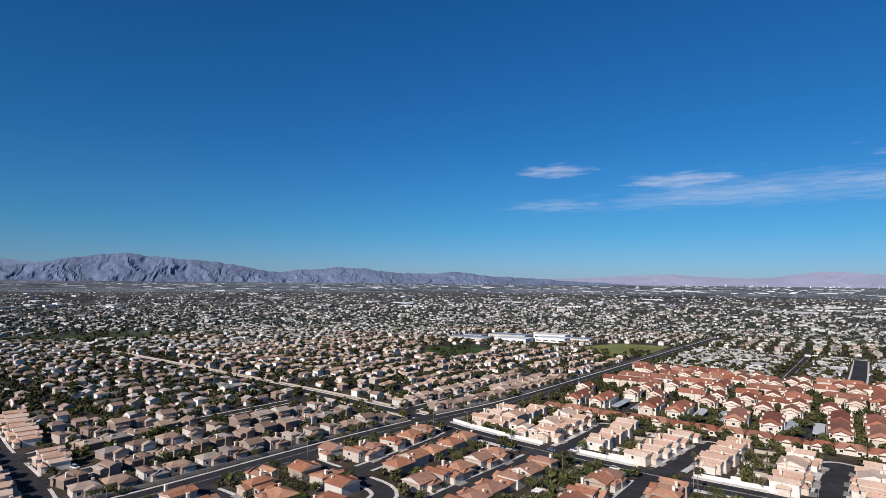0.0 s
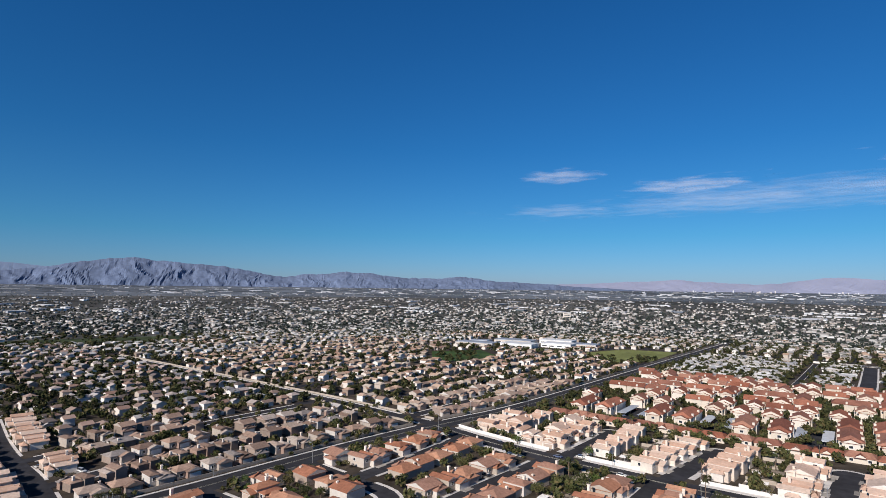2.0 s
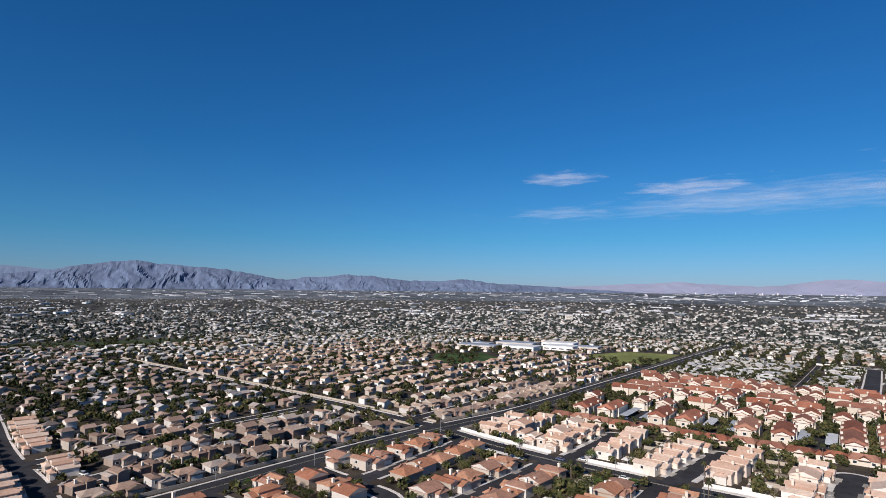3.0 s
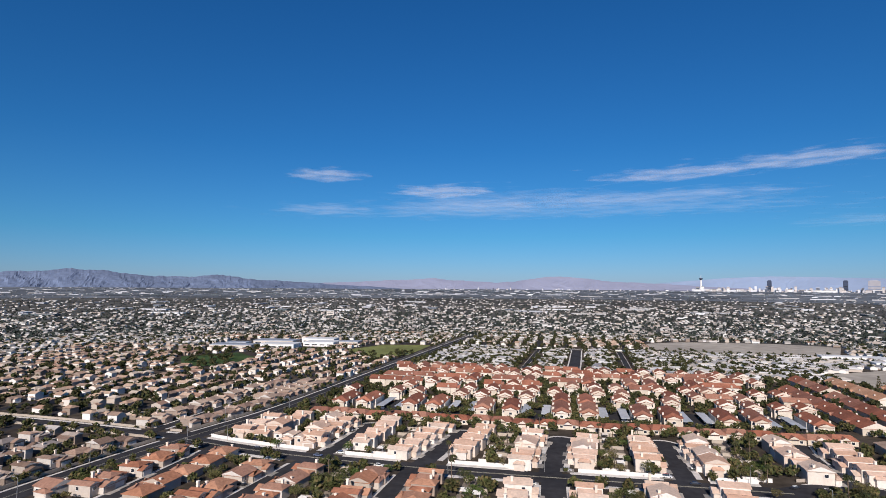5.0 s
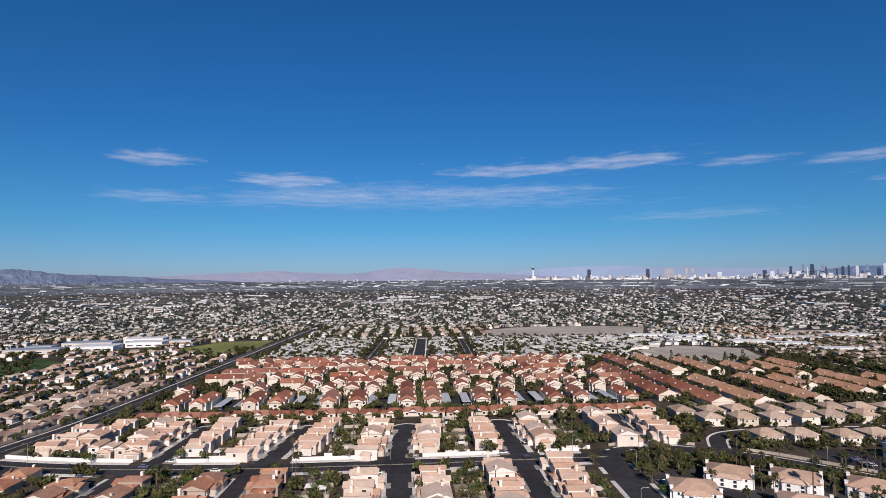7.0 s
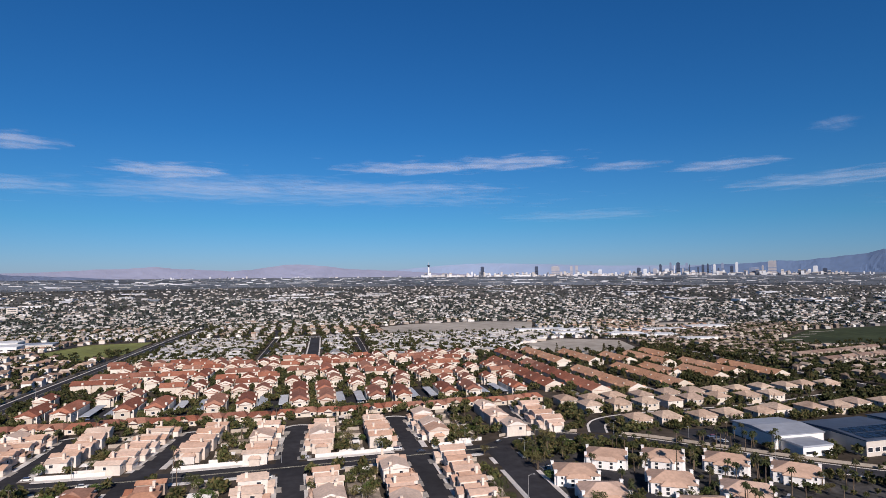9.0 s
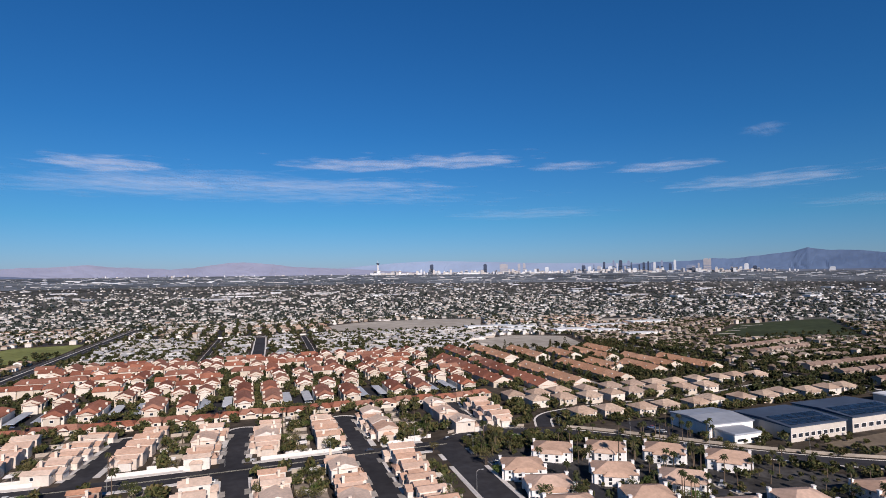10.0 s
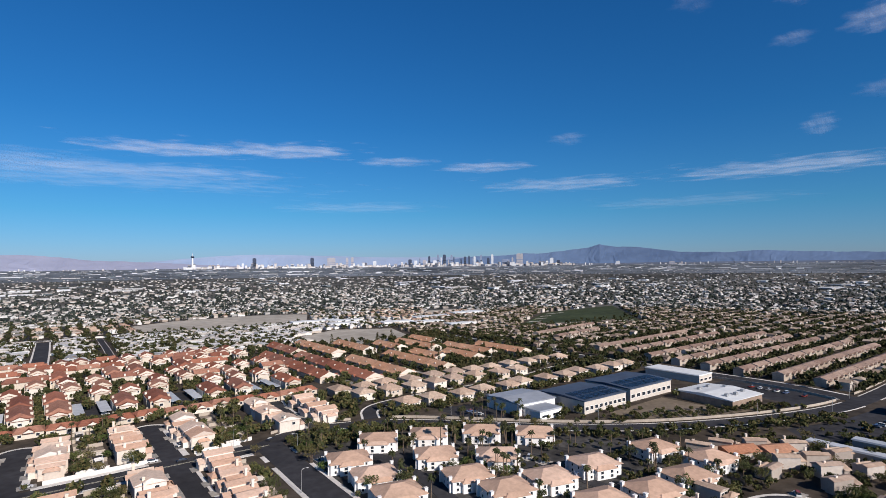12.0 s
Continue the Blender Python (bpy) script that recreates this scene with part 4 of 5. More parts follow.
    a /= np.linalg.norm(a, axis=1)[:, None]
    b = np.cross(a, b)
    b /= np.linalg.norm(b, axis=1)[:, None]
    s = size * rng.uniform(0.6, 1.3, n)[:, None]
    v = np.stack([p - a * s, p + b * s * 0.6, p + a * s, p - b * s * 0.6], 1).reshape(-1, 3)
    f = np.arange(4 * n).reshape(n, 4)
    return v, f


def tree_proto(seed, height, spread, mat, cards):
    rng = np.random.default_rng(seed)
    th = prototype("tree")
    bm = bmesh.new()
    fork = height * 0.35
    rod(bm, (0, 0, -0.2), (0.1, 0.05, fork), 0.22, 0.15)
    centres, radii = [], []
    for i in range(6):
        a = i * 1.05 + rng.uniform(-0.3, 0.3)
        out = spread * rng.uniform(0.25, 0.6)
        c = (out * math.cos(a), out * math.sin(a), height * rng.uniform(0.5, 0.85))
        rod(bm, (0.1, 0.05, fork * 0.9), c, 0.12, 0.04, 5)
        centres.append(c)
        radii.append(spread * rng.uniform(0.3, 0.48))
    part("trunk", bm, BARK, th)
    v, f = leaf_cards(rng, int(cards * 2.2), centres, radii, 0.27)
    crown = raw("crown", v.tolist(), f.tolist(), [mat], th)
    return th


def palm_proto(seed, height):
    rng = np.random.default_rng(seed)
    th = prototype("palm_tree")
    bm = bmesh.new()
    rod(bm, (0, 0, -0.2), (0.15, 0.1, height * 0.5), 0.24, 0.19)
    rod(bm, (0.15, 0.1, height * 0.5), (0.25, 0.1, height), 0.19, 0.15)
    part("trunk", bm, BARK, th)
    bm = bmesh.new()
    for i in range(26):
        a, up = i * 2.4, rng.uniform(-0.7, 1.1)
        length = rng.uniform(1.5, 2.1)
        d = Vector((math.cos(a), math.sin(a), 0))
        side = Vector((-d.y, d.x, 0)) * 0.34
        o = Vector((0.25, 0.1, height))
        m = o + d * length * 0.55 + Vector((0, 0, up * 0.8))
        e = o + d * length * 1.05 + Vector((0, 0, up * 0.8 - 0.9))
        vs = [bm.verts.new(p) for p in (o, m - side, e, m + side)]
        bm.faces.new(vs)
    part("crown", bm, FROND, th)
    return th


def cypress_proto(seed, height):
    rng = np.random.default_rng(seed)
    th = prototype("conifer_tree")
    bm = bmesh.new()
    rod(bm, (0, 0, -0.2), (0, 0, height * 0.9), 0.25, 0.05)
    part("trunk", bm, BARK, th)
    zs = np.linspace(0.15, 0.95, 7)
    v, f = leaf_cards(rng, 230, [(rng.uniform(-.4, .4), rng.uniform(-.4, .4), height * z) for z in zs], [height * 0.27 * (1.12 - z) + 0.3 for z in zs], 0.5)
    raw("crown", v.tolist(), f.tolist(), [PINE], th)
    return th


TREES = [tree_proto(11, 5.5, 3.6, LEAF, 260), tree_proto(12, 6.5, 4.2, LEAF, 300), tree_proto(13, 4.2, 3.0, LEAF, 200), tree_proto(14, 7.2, 4.6, LEAF, 320), tree_proto(15, 5.0, 3.4, LUSH, 260)]
PALMS = [palm_proto(21, 7.5), palm_proto(22, 9.5), palm_proto(23, 6.0)]
CONIFERS = [cypress_proto(31, 9.0), cypress_proto(32, 11.0)]


def free(x, y, house_gap=8.0, road_gap=1.0):
    if 366 < y < 414 and -135 < x < 145 and abs((x - 5) % 50 - 25) < 12.5:
        return False
    if 146 < x < 244 and 346 < y < 575 and (x * 7.3 + y * 3.1) % 10 > 1.6:
        return False
    for qx, qy, c in PLACED:
        if abs(qx - x) < c and abs(qy - y) < c and math.hypot(qx - x, qy - y) < min(c, house_gap):
            return False
    p = Vector((x, y))
    return not any(near_line(p, line, ROADS[k][1] / 2 + road_gap) for k, line in LINES.items())


def in_view(x, y):
    return abs(math.degrees(math.atan2(x, y))) < 79 and math.hypot(x, y) > 200


def plant(protos, x, y, label, category, group):
    s = random.uniform(0.6, 0.95) if protos is TREES else random.uniform(0.8, 1.2)
    ob = copy_thing(random.choice(protos), pose(x, y, 0, 0, 0, random.uniform(0, 360)))
    ob.scale = (s, s, s * random.uniform(0.85, 1.15))
    tagged(ob, label, category, group)


HOUSES = list(PLACED)
SPARE = []
count = 0
for qx, qy, c in sorted(HOUSES, key=lambda q: math.hypot(q[0], q[1])):
    if not in_view(qx, qy) or math.hypot(qx, qy) > 560:
        continue
    for _ in range(3):
        a = random.uniform(0, 2 * math.pi)
        x, y = qx + (c + 1.5) * math.cos(a), qy + (c + 1.5) * math.sin(a)
        if free(x, y, 8.0, 2.5) and count < 190:
            plant(TREES, x, y, "leafy green garden tree beside a house", "tree", "garden trees")
            count += 1
        elif free(x, y, 8.0, 2.0):
            SPARE.append((x, y, 0.9))
# palms among the villas, along the avenue and the courts
for _ in range(900):
    if count > 300:
        break
    x, y = random.uniform(98, 235), random.uniform(110, 250)
    if random.random() < 0.2:
        x, y = random.uniform(-130, 120), random.uniform(200, 345)
    if free(x, y, 10.5, 0.4) and in_view(x, y):
        plant(PALMS, x, y, "tall palm tree with drooping fronds", "palm tree", "palm trees")
        count += 1
# thick greenery by the avenue, the courts and the lane heads
for cx, cy, sx, sy, n in ((84, 290, 4, 16, 15), (102, 250, 4, 8, 10), (101, 225, 3, 14, 8), (24, 236, 3, 10, 7), (68, 215, 3, 22, 14), (-38, 238, 3, 10, 7), (-98, 236, 4, 14, 10), (-35, 300, 3, 16, 3), (24, 300, 3, 16, 2), (110, 262, 5, 4, 6), (-88, 300, 3, 16, 3), (136, 256, 6, 4, 5), (-150, 270, 10, 3, 6), (-200, 222, 3, 12, 6)):
    for _ in range(n):
        x, y = random.gauss(cx, sx), random.gauss(cy, sy)
        if free(x, y, 6.0, 0.8):
            plant(TREES, x, y, "dense green shade tree by the road", "tree", "roadside trees")
# greenery between the apartments, the villas and the tracts
for tries, x0, x1, y0, y1, gap, s0, s1 in ((1700, -172, 150, 360, 575, 6.9, 0.45, 0.95), (700, 128, 400, 262, 348, 7.4, 0.45, 0.95), (560, -480, -215, 20, 290, 6.6, 0.4, 0.75), (300, -460, -200, 290, 460, 6.6, 0.4, 0.75), (260, -225, -60, 120, 256, 6.8, 0.4, 0.75), (340, 92, 290, 40, 250, 8.6, 0.35, 0.75), (110, 96, 140, 240, 275, 6.0, 0.4, 0.8), (70, -180, 90, 262, 345, 6.6, 0.35, 0.7)):
    for _ in range(tries):
        x, y = random.uniform(x0, x1), random.uniform(y0, y1)
        if free(x, y, gap, 0.6) and in_view(x, y):
            SPARE.append((x, y, random.uniform(s0, s1)))
# trees between the terraces, and gardens of the small houses by the curved court
for tries, x0, x1, y0, y1, gap, s0, s1 in ((900, 415, 800, 150, 540, 4.5, 0.4, 0.95), (420, 175, 345, 15, 140, 5.0, 0.35, 0.8), (160, 100, 240, 100, 235, 6.5, 0.3, 0.6)):
    for _ in range(tries):
        x, y = random.uniform(x0, x1), random.uniform(y0, y1)
        if free(x, y, gap, 0.8) and in_view(x, y):
            SPARE.append((x, y, random.uniform(s0, s1)))
# trees of the park and the golf course
for n, x0, x1, y0, y1 in ((110, -470, -335, 515, 665), (260, -1000, -800, 220, 510), (50, -310, -185, 640, 700), (70, -500, -320, 655, 700)):
    for _ in range(n):
        x, y = random.uniform(x0, x1), random.uniform(y0, y1)
        if free(x, y, 8.0, 2.0) and noise.noise(Vector((x / 40, y / 40, 5.5))) > -0.05:
            SPARE.append((x, y, random.uniform(0.7, 1.3)))
# planting on the villas' side of the curving road
line = LINES["curve_road"]
sides = sideways(line)
for i in range(14, 82):
    for _ in range(3):
        p = line[i] + sides[i] * random.uniform(8.0, 17.0)
        if free(p.x, p.y, 9.5, 1.2):
            SPARE.append((p.x, p.y, random.uniform(0.4, 0.85)))
# shrubs along the school fence
for _ in range(120):
    f = random.random()
    x, y = 246 + 110 * f + random.gauss(0, 4), 190 - 50 * f + random.gauss(0, 4)
    if free(x, y, 9.0, 1.0):
        SPARE.append((x, y, random.uniform(0.35, 0.65)))
for _ in range(200):
    x, y = random.uniform(244, 400), random.uniform(340, 560)
    if free(x, y, 8.5, 0.6):
        SPARE.append((x, y, random.uniform(0.8, 1.35)))
# dark conifers round the red-roofed rows
made = 0
for _ in range(1500):
    x, y = random.uniform(240, 400), random.uniform(350, 545)
    if made < 42 and free(x, y, 9.0, 0.5):
        plant(CONIFERS, x, y, "dark conifer tree in a dense grove", "conifer", "grove of dark trees")
        PLACED.append((x, y, 5))
        made += 1

# ---- cars ----


def car_proto(van):
    th = prototype("car")
    bm = bmesh.new()
    prof = [(-2.2, 0.35), (-2.25, 0.8), (-1.4 if not van else -2.2, 0.95), (2.0, 0.9), (2.25, 0.7), (2.2, 0.35)]
    left = [bm.verts.new((x, -0.88, z)) for x, z in prof]
    right = [bm.verts.new((x, 0.88, z)) for x, z in prof]
    bm.faces.new(left)
    bm.faces.new(right[::-1])
    for i in range(len(prof)):
        j = (i + 1) % len(prof)
        bm.faces.new((left[j], left[i], right[i], right[j]))
    bmesh.ops.recalc_face_normals(bm, faces=bm.faces[:])
    part("body", bm, CARPAINT, th)
    bm = bmesh.new()
    box(bm, -1.7 if not van else -2.1, -0.8, 0.9, 1.0, 0.8, 1.42 if not van else 1.75, 0.22)
    part("cabin_glass", bm, GLASS, th, "dark tinted windows")
    bm = bmesh.new()
    box(bm, -1.42 if not van else -1.85, -0.56, 1.40 if not van else 1.73, 0.72, 0.56, 1.47 if not van else 1.8, 0.03)
    part("car_roof", bm, CARPAINT, th)
    for x in (-1.35, 1.35):
        for y in (-0.82, 0.82):
            bm = bmesh.new()
            rod(bm, (x, y - 0.1, 0.33), (x, y + 0.1, 0.33), 0.33, 0.33, 10)
            part("wheel", bm, RUBBER, th)
    return th


CARS = [car_proto(False), car_proto(False), car_proto(True)]
cars = 0
for key in ("court_b", "court_c", "court_d", "court_e", "lane_b", "lane_c", "lane_d", "lane_e", "west_main", "west_a", "villa_lane", "villa_lane_b", "right_court", "park_lane", "collector", "curve_road", "avenue"):
    line, width = LINES[key], ROADS[key][1]
    sides = sideways(line)
    big = key in ("collector", "curve_road", "avenue")
    for i in range(3, len(line) - 2, 9 if big else 2):
        if random.random() < 0.68 or not in_view(line[i].x, line[i].y):
            continue
        s = random.choice((-1, 1))
        off = width * 0.22 if big else width / 2 + 3.0
        p = line[i] + sides[i] * s * off + Vector((random.uniform(-1.5, 1.5), 0))
        along = math.degrees(math.atan2(sides[i].y, sides[i].x))
        if not free(p.x, p.y, 5.0, -9.0):
            continue
        put(CARS, p.x, p.y, along + (90 if big else random.uniform(-8, 8)), "car on the asphalt road" if big else "car parked on a concrete driveway", "car", "parked cars", clear=3)
        if not big:
            q = patch("driveway", [(p.x - 3.2, p.y - 2.6), (p.x + 3.2, p.y - 2.6), (p.x + 3.2, p.y + 2.6), (p.x - 3.2, p.y + 2.6)], DRIVE, 0.19, "pale concrete driveway", "driveway")
        cars += 1

for x0, y0, ux, uy, n in ((290, 64, 0, 3.4, 9), (308, 62, 0, 3.4, 9), (320, 100, 4.6, -0.6, 9), (322, 84, 4.6, 0.2, 9), (386, 140, 0.4, 5.4, 8), (203, 236, 0.2, 4.4, 5), (340, 66, 4.4, 0.2, 8)):
    for i in range(n):
        if random.random() < 0.6:
            put(CARS, x0 + ux * i, y0 + uy * i, math.degrees(math.atan2(uy, ux)) + 90 + random.uniform(-4, 4), "car in a worn asphalt parking lot", "car", "parked cars", clear=2)
# cars under and beside the carports
for k in range(-3, 3):
    for i in range(8):
        if random.random() < 0.5:
            put(CARS, 30 + 50 * k + random.choice((-6.3, 6.3)), 377 + 3.4 * i, random.choice((0, 180)), "car in a worn asphalt parking lot", "car", "parked cars", clear=2)

# ---- street lamps ----
lamp = prototype("street_lamp")
bm = bmesh.new()
rod(bm, (0, 0, -0.1), (0, 0, 8.6), 0.12, 0.07)
part("pole", bm, STEEL, lamp)
bm = bmesh.new()
rod(bm, (0, 0, 8.5), (1.0, 0, 9.0), 0.06, 0.05)
rod(bm, (1.0, 0, 9.0), (2.2, 0, 9.05), 0.05, 0.05)
part("arm", bm, STEEL, lamp)
bm = bmesh.new()
box(bm, 2.0, -0.18, 8.92, 2.8, 0.18, 9.12, 0.04)
part("lamp_head", bm, STEEL, lamp)
for key in ("collector", "boulevard", "avenue", "curve_road"):
    line, width = LINES[key], ROADS[key][1]
    sides = sideways(line)
    for i in range(6, len(line) - 3, 11):
        s = 1 if (i // 11) % 2 else -1
        p = line[i] + sides[i] * s * (width / 2 + 0.8)
        if in_view(p.x, p.y) and math.hypot(p.x, p.y) < 520:
            tagged(copy_thing(lamp, pose(p.x, p.y, 0.1, 0, 0, math.degrees(math.atan2(-s * sides[i].y, -s * sides[i].x)))), "tall grey steel street lamp with curved arm", "street lamp", "street lamps")

# ---- the city beyond ----
rng = np.random.default_rng(7)
CELL = {}
for qx, qy, c in PLACED:
    for i in range(int((qx - c - 12) // 20), int((qx + c + 12) // 20) + 1):
        for j in range(int((qy - c - 12) // 20), int((qy + c + 12) // 20) + 1):
            CELL.setdefault((i, j), []).append((qx, qy, c))
ROADCELL = {}
for k, line in LINES.items():
    for p in line:
        for i in range(int((p.x - 20) // 20), int((p.x + 20) // 20) + 1):
            for j in range(int((p.y - 20) // 20), int((p.y + 20) // 20) + 1):
                ROADCELL.setdefault((i, j), []).append((p.x, p.y, ROADS[k][1] / 2))
CLEAR = [[(244, 628), (325, 690), (402, 646), (372, 548), (308, 518), (256, 545)], [(112, 815), (112, 922), (183, 970), (355, 980), (402, 930), (345, 800)], [(505, 755), (608, 872), (738, 824)], [(-300, 712), (-268, 800), (-186, 812), (-186, 676), (-225, 630)],
         [(-412, 522), (-462, 593), (-411, 658), (-342, 604), (-344, 522)], [(-500, 670), (-500, 800), (-320, 820), (-290, 780), (-330, 690)], [(515, 538), (698, 455), (930, 686), (706, 672)], [(-930, 220), (-995, 290), (-955, 470), (-880, 510), (-800, 447), (-850, 320)],
         [(250, 40), (250, 130), (300, 170), (420, 140), (425, 40)], [(205, 150), (205, 262), (420, 262), (420, 130), (300, 140)], [(80, 60), (80, 262), (205, 262), (290, 60)], [(-236, -60), (-213, 250), (-195, 340), (-180, 574), (300, 574), (402, 545), (412, 100), (300, 20), (150, 20), (0, 60)]]


def inside(x, y, poly):
    hit = False
    for (x0, y0), (x1, y1) in zip(poly, poly[1:] + poly[:1]):
        if (y0 > y) != (y1 > y) and x < (x1 - x0) * (y - y0) / (y1 - y0) + x0:
            hit = not hit
    return hit


def open_ground(x, y, gap, road_gap, polys=CLEAR):
    key = (int(x // 20), int(y // 20))
    for qx, qy, c in CELL.get(key, ()):
        if math.hypot(qx - x, qy - y) < min(c, 12) * 0.6 + gap:
            return False
    for qx, qy, w in ROADCELL.get(key, ()):
        if math.hypot(qx - x, qy - y) < w + road_gap:
            return False
    return not any(inside(x, y, q) for q in polys)


def zone_of(x, y):
    if x < -205 and y < 292:
        return "west"
    if -640 < x < -180 and y < 680:
        return "north_west"
    if x > 285 and y < 620 + (x - 285) * 0.3:
        return "east"
    if 575 < y < 800 and -172 < x < 330:
        return "mobile"
    return "plain"


TURN = {"west": math.radians(90), "north_west": math.radians(90), "east": math.radians(2), "mobile": math.radians(89), "plain": math.radians(90)}
LOTS = {"west": (10.8, 46.0), "north_west": (10.8, 46.0), "east": (10.0, 44.0), "mobile": (8.5, 26.0), "plain": (11.0, 40.0)}
house_rows = {k: [] for k in TURN}
street_quads = []
tree_spots = []
for zone, turn in TURN.items():
    cu, su = math.cos(turn), math.sin(turn)
    step, gap = LOTS[zone]
    for iv in range(-45, 46):
        for iu in range(-110, 111):
            u, v = iu * step, iv * gap + (8 if zone == "north_west" else 0)
            x0, y0 = u * cu - v * su, u * su + v * cu
            r = math.hypot(x0, y0)
            if r > FLAT + 60 or r < 150 or abs(math.degrees(math.atan2(x0, y0))) > 82 or zone_of(x0, y0) != zone:
                continue
            cross = (iu % 15 == 0)
            if open_ground(x0, y0, 3, 4):
                street_quads.append((x0, y0, cu, su, step, 4.2 if zone != "mobile" else 3.2))
            for s in (-1, 1):
                jx, jy = rng.normal(0, 2.2 if zone in ("mobile", "plain") else 1.0, 2)
                off = gap * 0.26 * s
                x, y = x0 - off * su + jx, y0 + off * cu + jy
                if not cross and rng.random() > 0.04 and open_ground(x, y, 6, 9):
                    kin = "north_west" if zone == "plain" and noise.noise(Vector((x / 210, y / 120, 2.2))) > 0.12 else zone
                    house_rows[kin].append((x, y, turn + (0 if rng.random() < 0.5 else math.pi / 2) + rng.normal(0, 0.03)))
                for _ in range({"mobile": 2, "east": 9, "west": 4, "north_west": 2}.get(zone, 3)):
                    if rng.random() < 0.18:
                        continue
                    off = gap * (rng.uniform(0.08, 0.5) if zone in ("mobile", "plain") else rng.uniform(0.05, 0.55)) * s
                    x, y = x0 - off * su + rng.normal(0, 4.5), y0 + off * cu + rng.normal(0, 3)
                    if zone == "west" and math.hypot(x, y) < 420 and rng.random() < 0.5:
                        continue
                    if open_ground(x, y, 4, 3, CLEAR[:-1]):
                        tree_spots.append((x, y))


SLOPE_AZ = (-90, -60, -40, -20, 0, 20, 35, 45, 60, 90)
SLOPE_UP = (-.45, -.45, -.45, -.4, -.4, -.38, -.25, -.05, .0, .0)


def slope_at(x, y):
    """Height of the rising edge of the valley."""
    r, f = math.hypot(x, y), min(max((math.hypot(x, y) - 4330) / 40, 0), 1)
    up = np.interp(math.degrees(math.atan2(x, y)), SLOPE_AZ, SLOPE_UP)
    return EYE_H + r * math.tan(math.radians(-0.6 + (up + 0.6) * f ** 1.35))


def house_mass(name, rows, sizes, wall_mat, roof_mat, label, level=rise_at):
    """Many far houses as two joined meshes, walls and pitched roofs; rows hold x, y, turn and scale."""
    wv, wf, rv, rf = [], [], [], []
    for x, y, turn, s in rows:
        w, d, h = sizes[rng.integers(len(sizes))]
        w, d, h = w * s * rng.uniform(0.9, 1.1), d * s * rng.uniform(0.9, 1.1), h * s
        c, q, z = math.cos(turn), math.sin(turn), level(x, y)
        i = len(wv)
        for zz in (z - 0.5, z + h):
            for a, b in ((-w, -d), (w, -d), (w, d), (-w, d)):
                wv.append((x + (a * c - b * q) / 2, y + (a * q + b * c) / 2, zz))
        wf += [(i, i + 1, i + 5, i + 4), (i + 1, i + 2, i + 6, i + 5), (i + 2, i + 3, i + 7, i + 6), (i + 3, i, i + 4, i + 7)]
        w, d = w + 1.0 * s, d + 1.0 * s
        hip = 0.0 if rng.random() < 0.65 else 0.3
        high = 0.20 * d if w < 30 * s else 0.3 * s
        if not hip and h < 15 * s:
            for e in (-1, 1):
                wv.append((x + e * (w - 1.0 * s) * c / 2, y + e * (w - 1.0 * s) * q / 2, z + h + high))
            wf += [(i + 7, i + 4, i + 8), (i + 5, i + 6, i + 9)]
        rise = high
        i = len(rv)
        for a, b, zz in ((-w, -d, 0), (w, -d, 0), (w, d, 0), (-w, d, 0), (-w * (1 - 2 * hip), 0, rise), (w * (1 - 2 * hip), 0, rise)):
            rv.append((x + (a * c - b * q) / 2, y + (a * q + b * c) / 2, z + h + zz))
        rf += [(i, i + 1, i + 5, i + 4), (i + 2, i + 3, i + 4, i + 5)]
        if hip:
            rf += [(i + 3, i, i + 4), (i + 1, i + 2, i + 5)]
    th = new(name)
    raw("wall", wv, wf, [wall_mat], th)
    raw("roof", rv, rf, [roof_mat], th)
    return tagged(th, label, "houses", kind="stuff")


WALLS = material("mixed_house_walls", [(0.48, 0.41, 0.35), (0.66, 0.60, 0.54), (0.38, 0.31, 0.26), (0.76, 0.72, 0.67), (0.28, 0.22, 0.18), (0.70, 0.66, 0.62)], vary="island")
WALLS_E = material("brown_house_walls", [(0.34, 0.28, 0.23), (0.46, 0.40, 0.34), (0.24, 0.19, 0.155), (0.58, 0.52, 0.46), (0.18, 0.145, 0.12)], vary="island")
SHEDS = material("pale_shed_walls", [(0.56, 0.57, 0.60), (0.36, 0.37, 0.41), (0.66, 0.67, 0.69), (0.14, 0.16, 0.19), (0.42, 0.41, 0.41), (0.10, 0.12, 0.13)], vary="island")
ROOFS_W = material("mixed_brown_roofs", [(0.25, 0.18, 0.15), (0.34, 0.25, 0.21), (0.16, 0.13, 0.12), (0.42, 0.35, 0.32), (0.31, 0.20, 0.16), (0.28, 0.265, 0.265), (0.48, 0.44, 0.42), (0.39, 0.27, 0.22)], vary="island", grain=0.12, size=2.0)
ROOFS_N = material("mixed_tan_roofs", [(0.42, 0.285, 0.21), (0.50, 0.36, 0.27), (0.37, 0.235, 0.175), (0.53, 0.44, 0.36), (0.30, 0.21, 0.165)], vary="island", grain=0.12, size=2.0)
ROOFS_M = material("mixed_pale_roofs", [(0.52, 0.51, 0.50), (0.42, 0.41, 0.42), (0.62, 0.61, 0.60), (0.34, 0.34, 0.36), (0.46, 0.42, 0.38), (0.55, 0.50, 0.45)], vary="island", grain=0.1, size=2.0)
ROOFS_E = material("mixed_sand_roofs", [(0.21, 0.155, 0.12), (0.32, 0.24, 0.185), (0.15, 0.115, 0.095), (0.26, 0.21, 0.175), (0.40, 0.32, 0.26)], vary="island", grain=0.12, size=2.0)
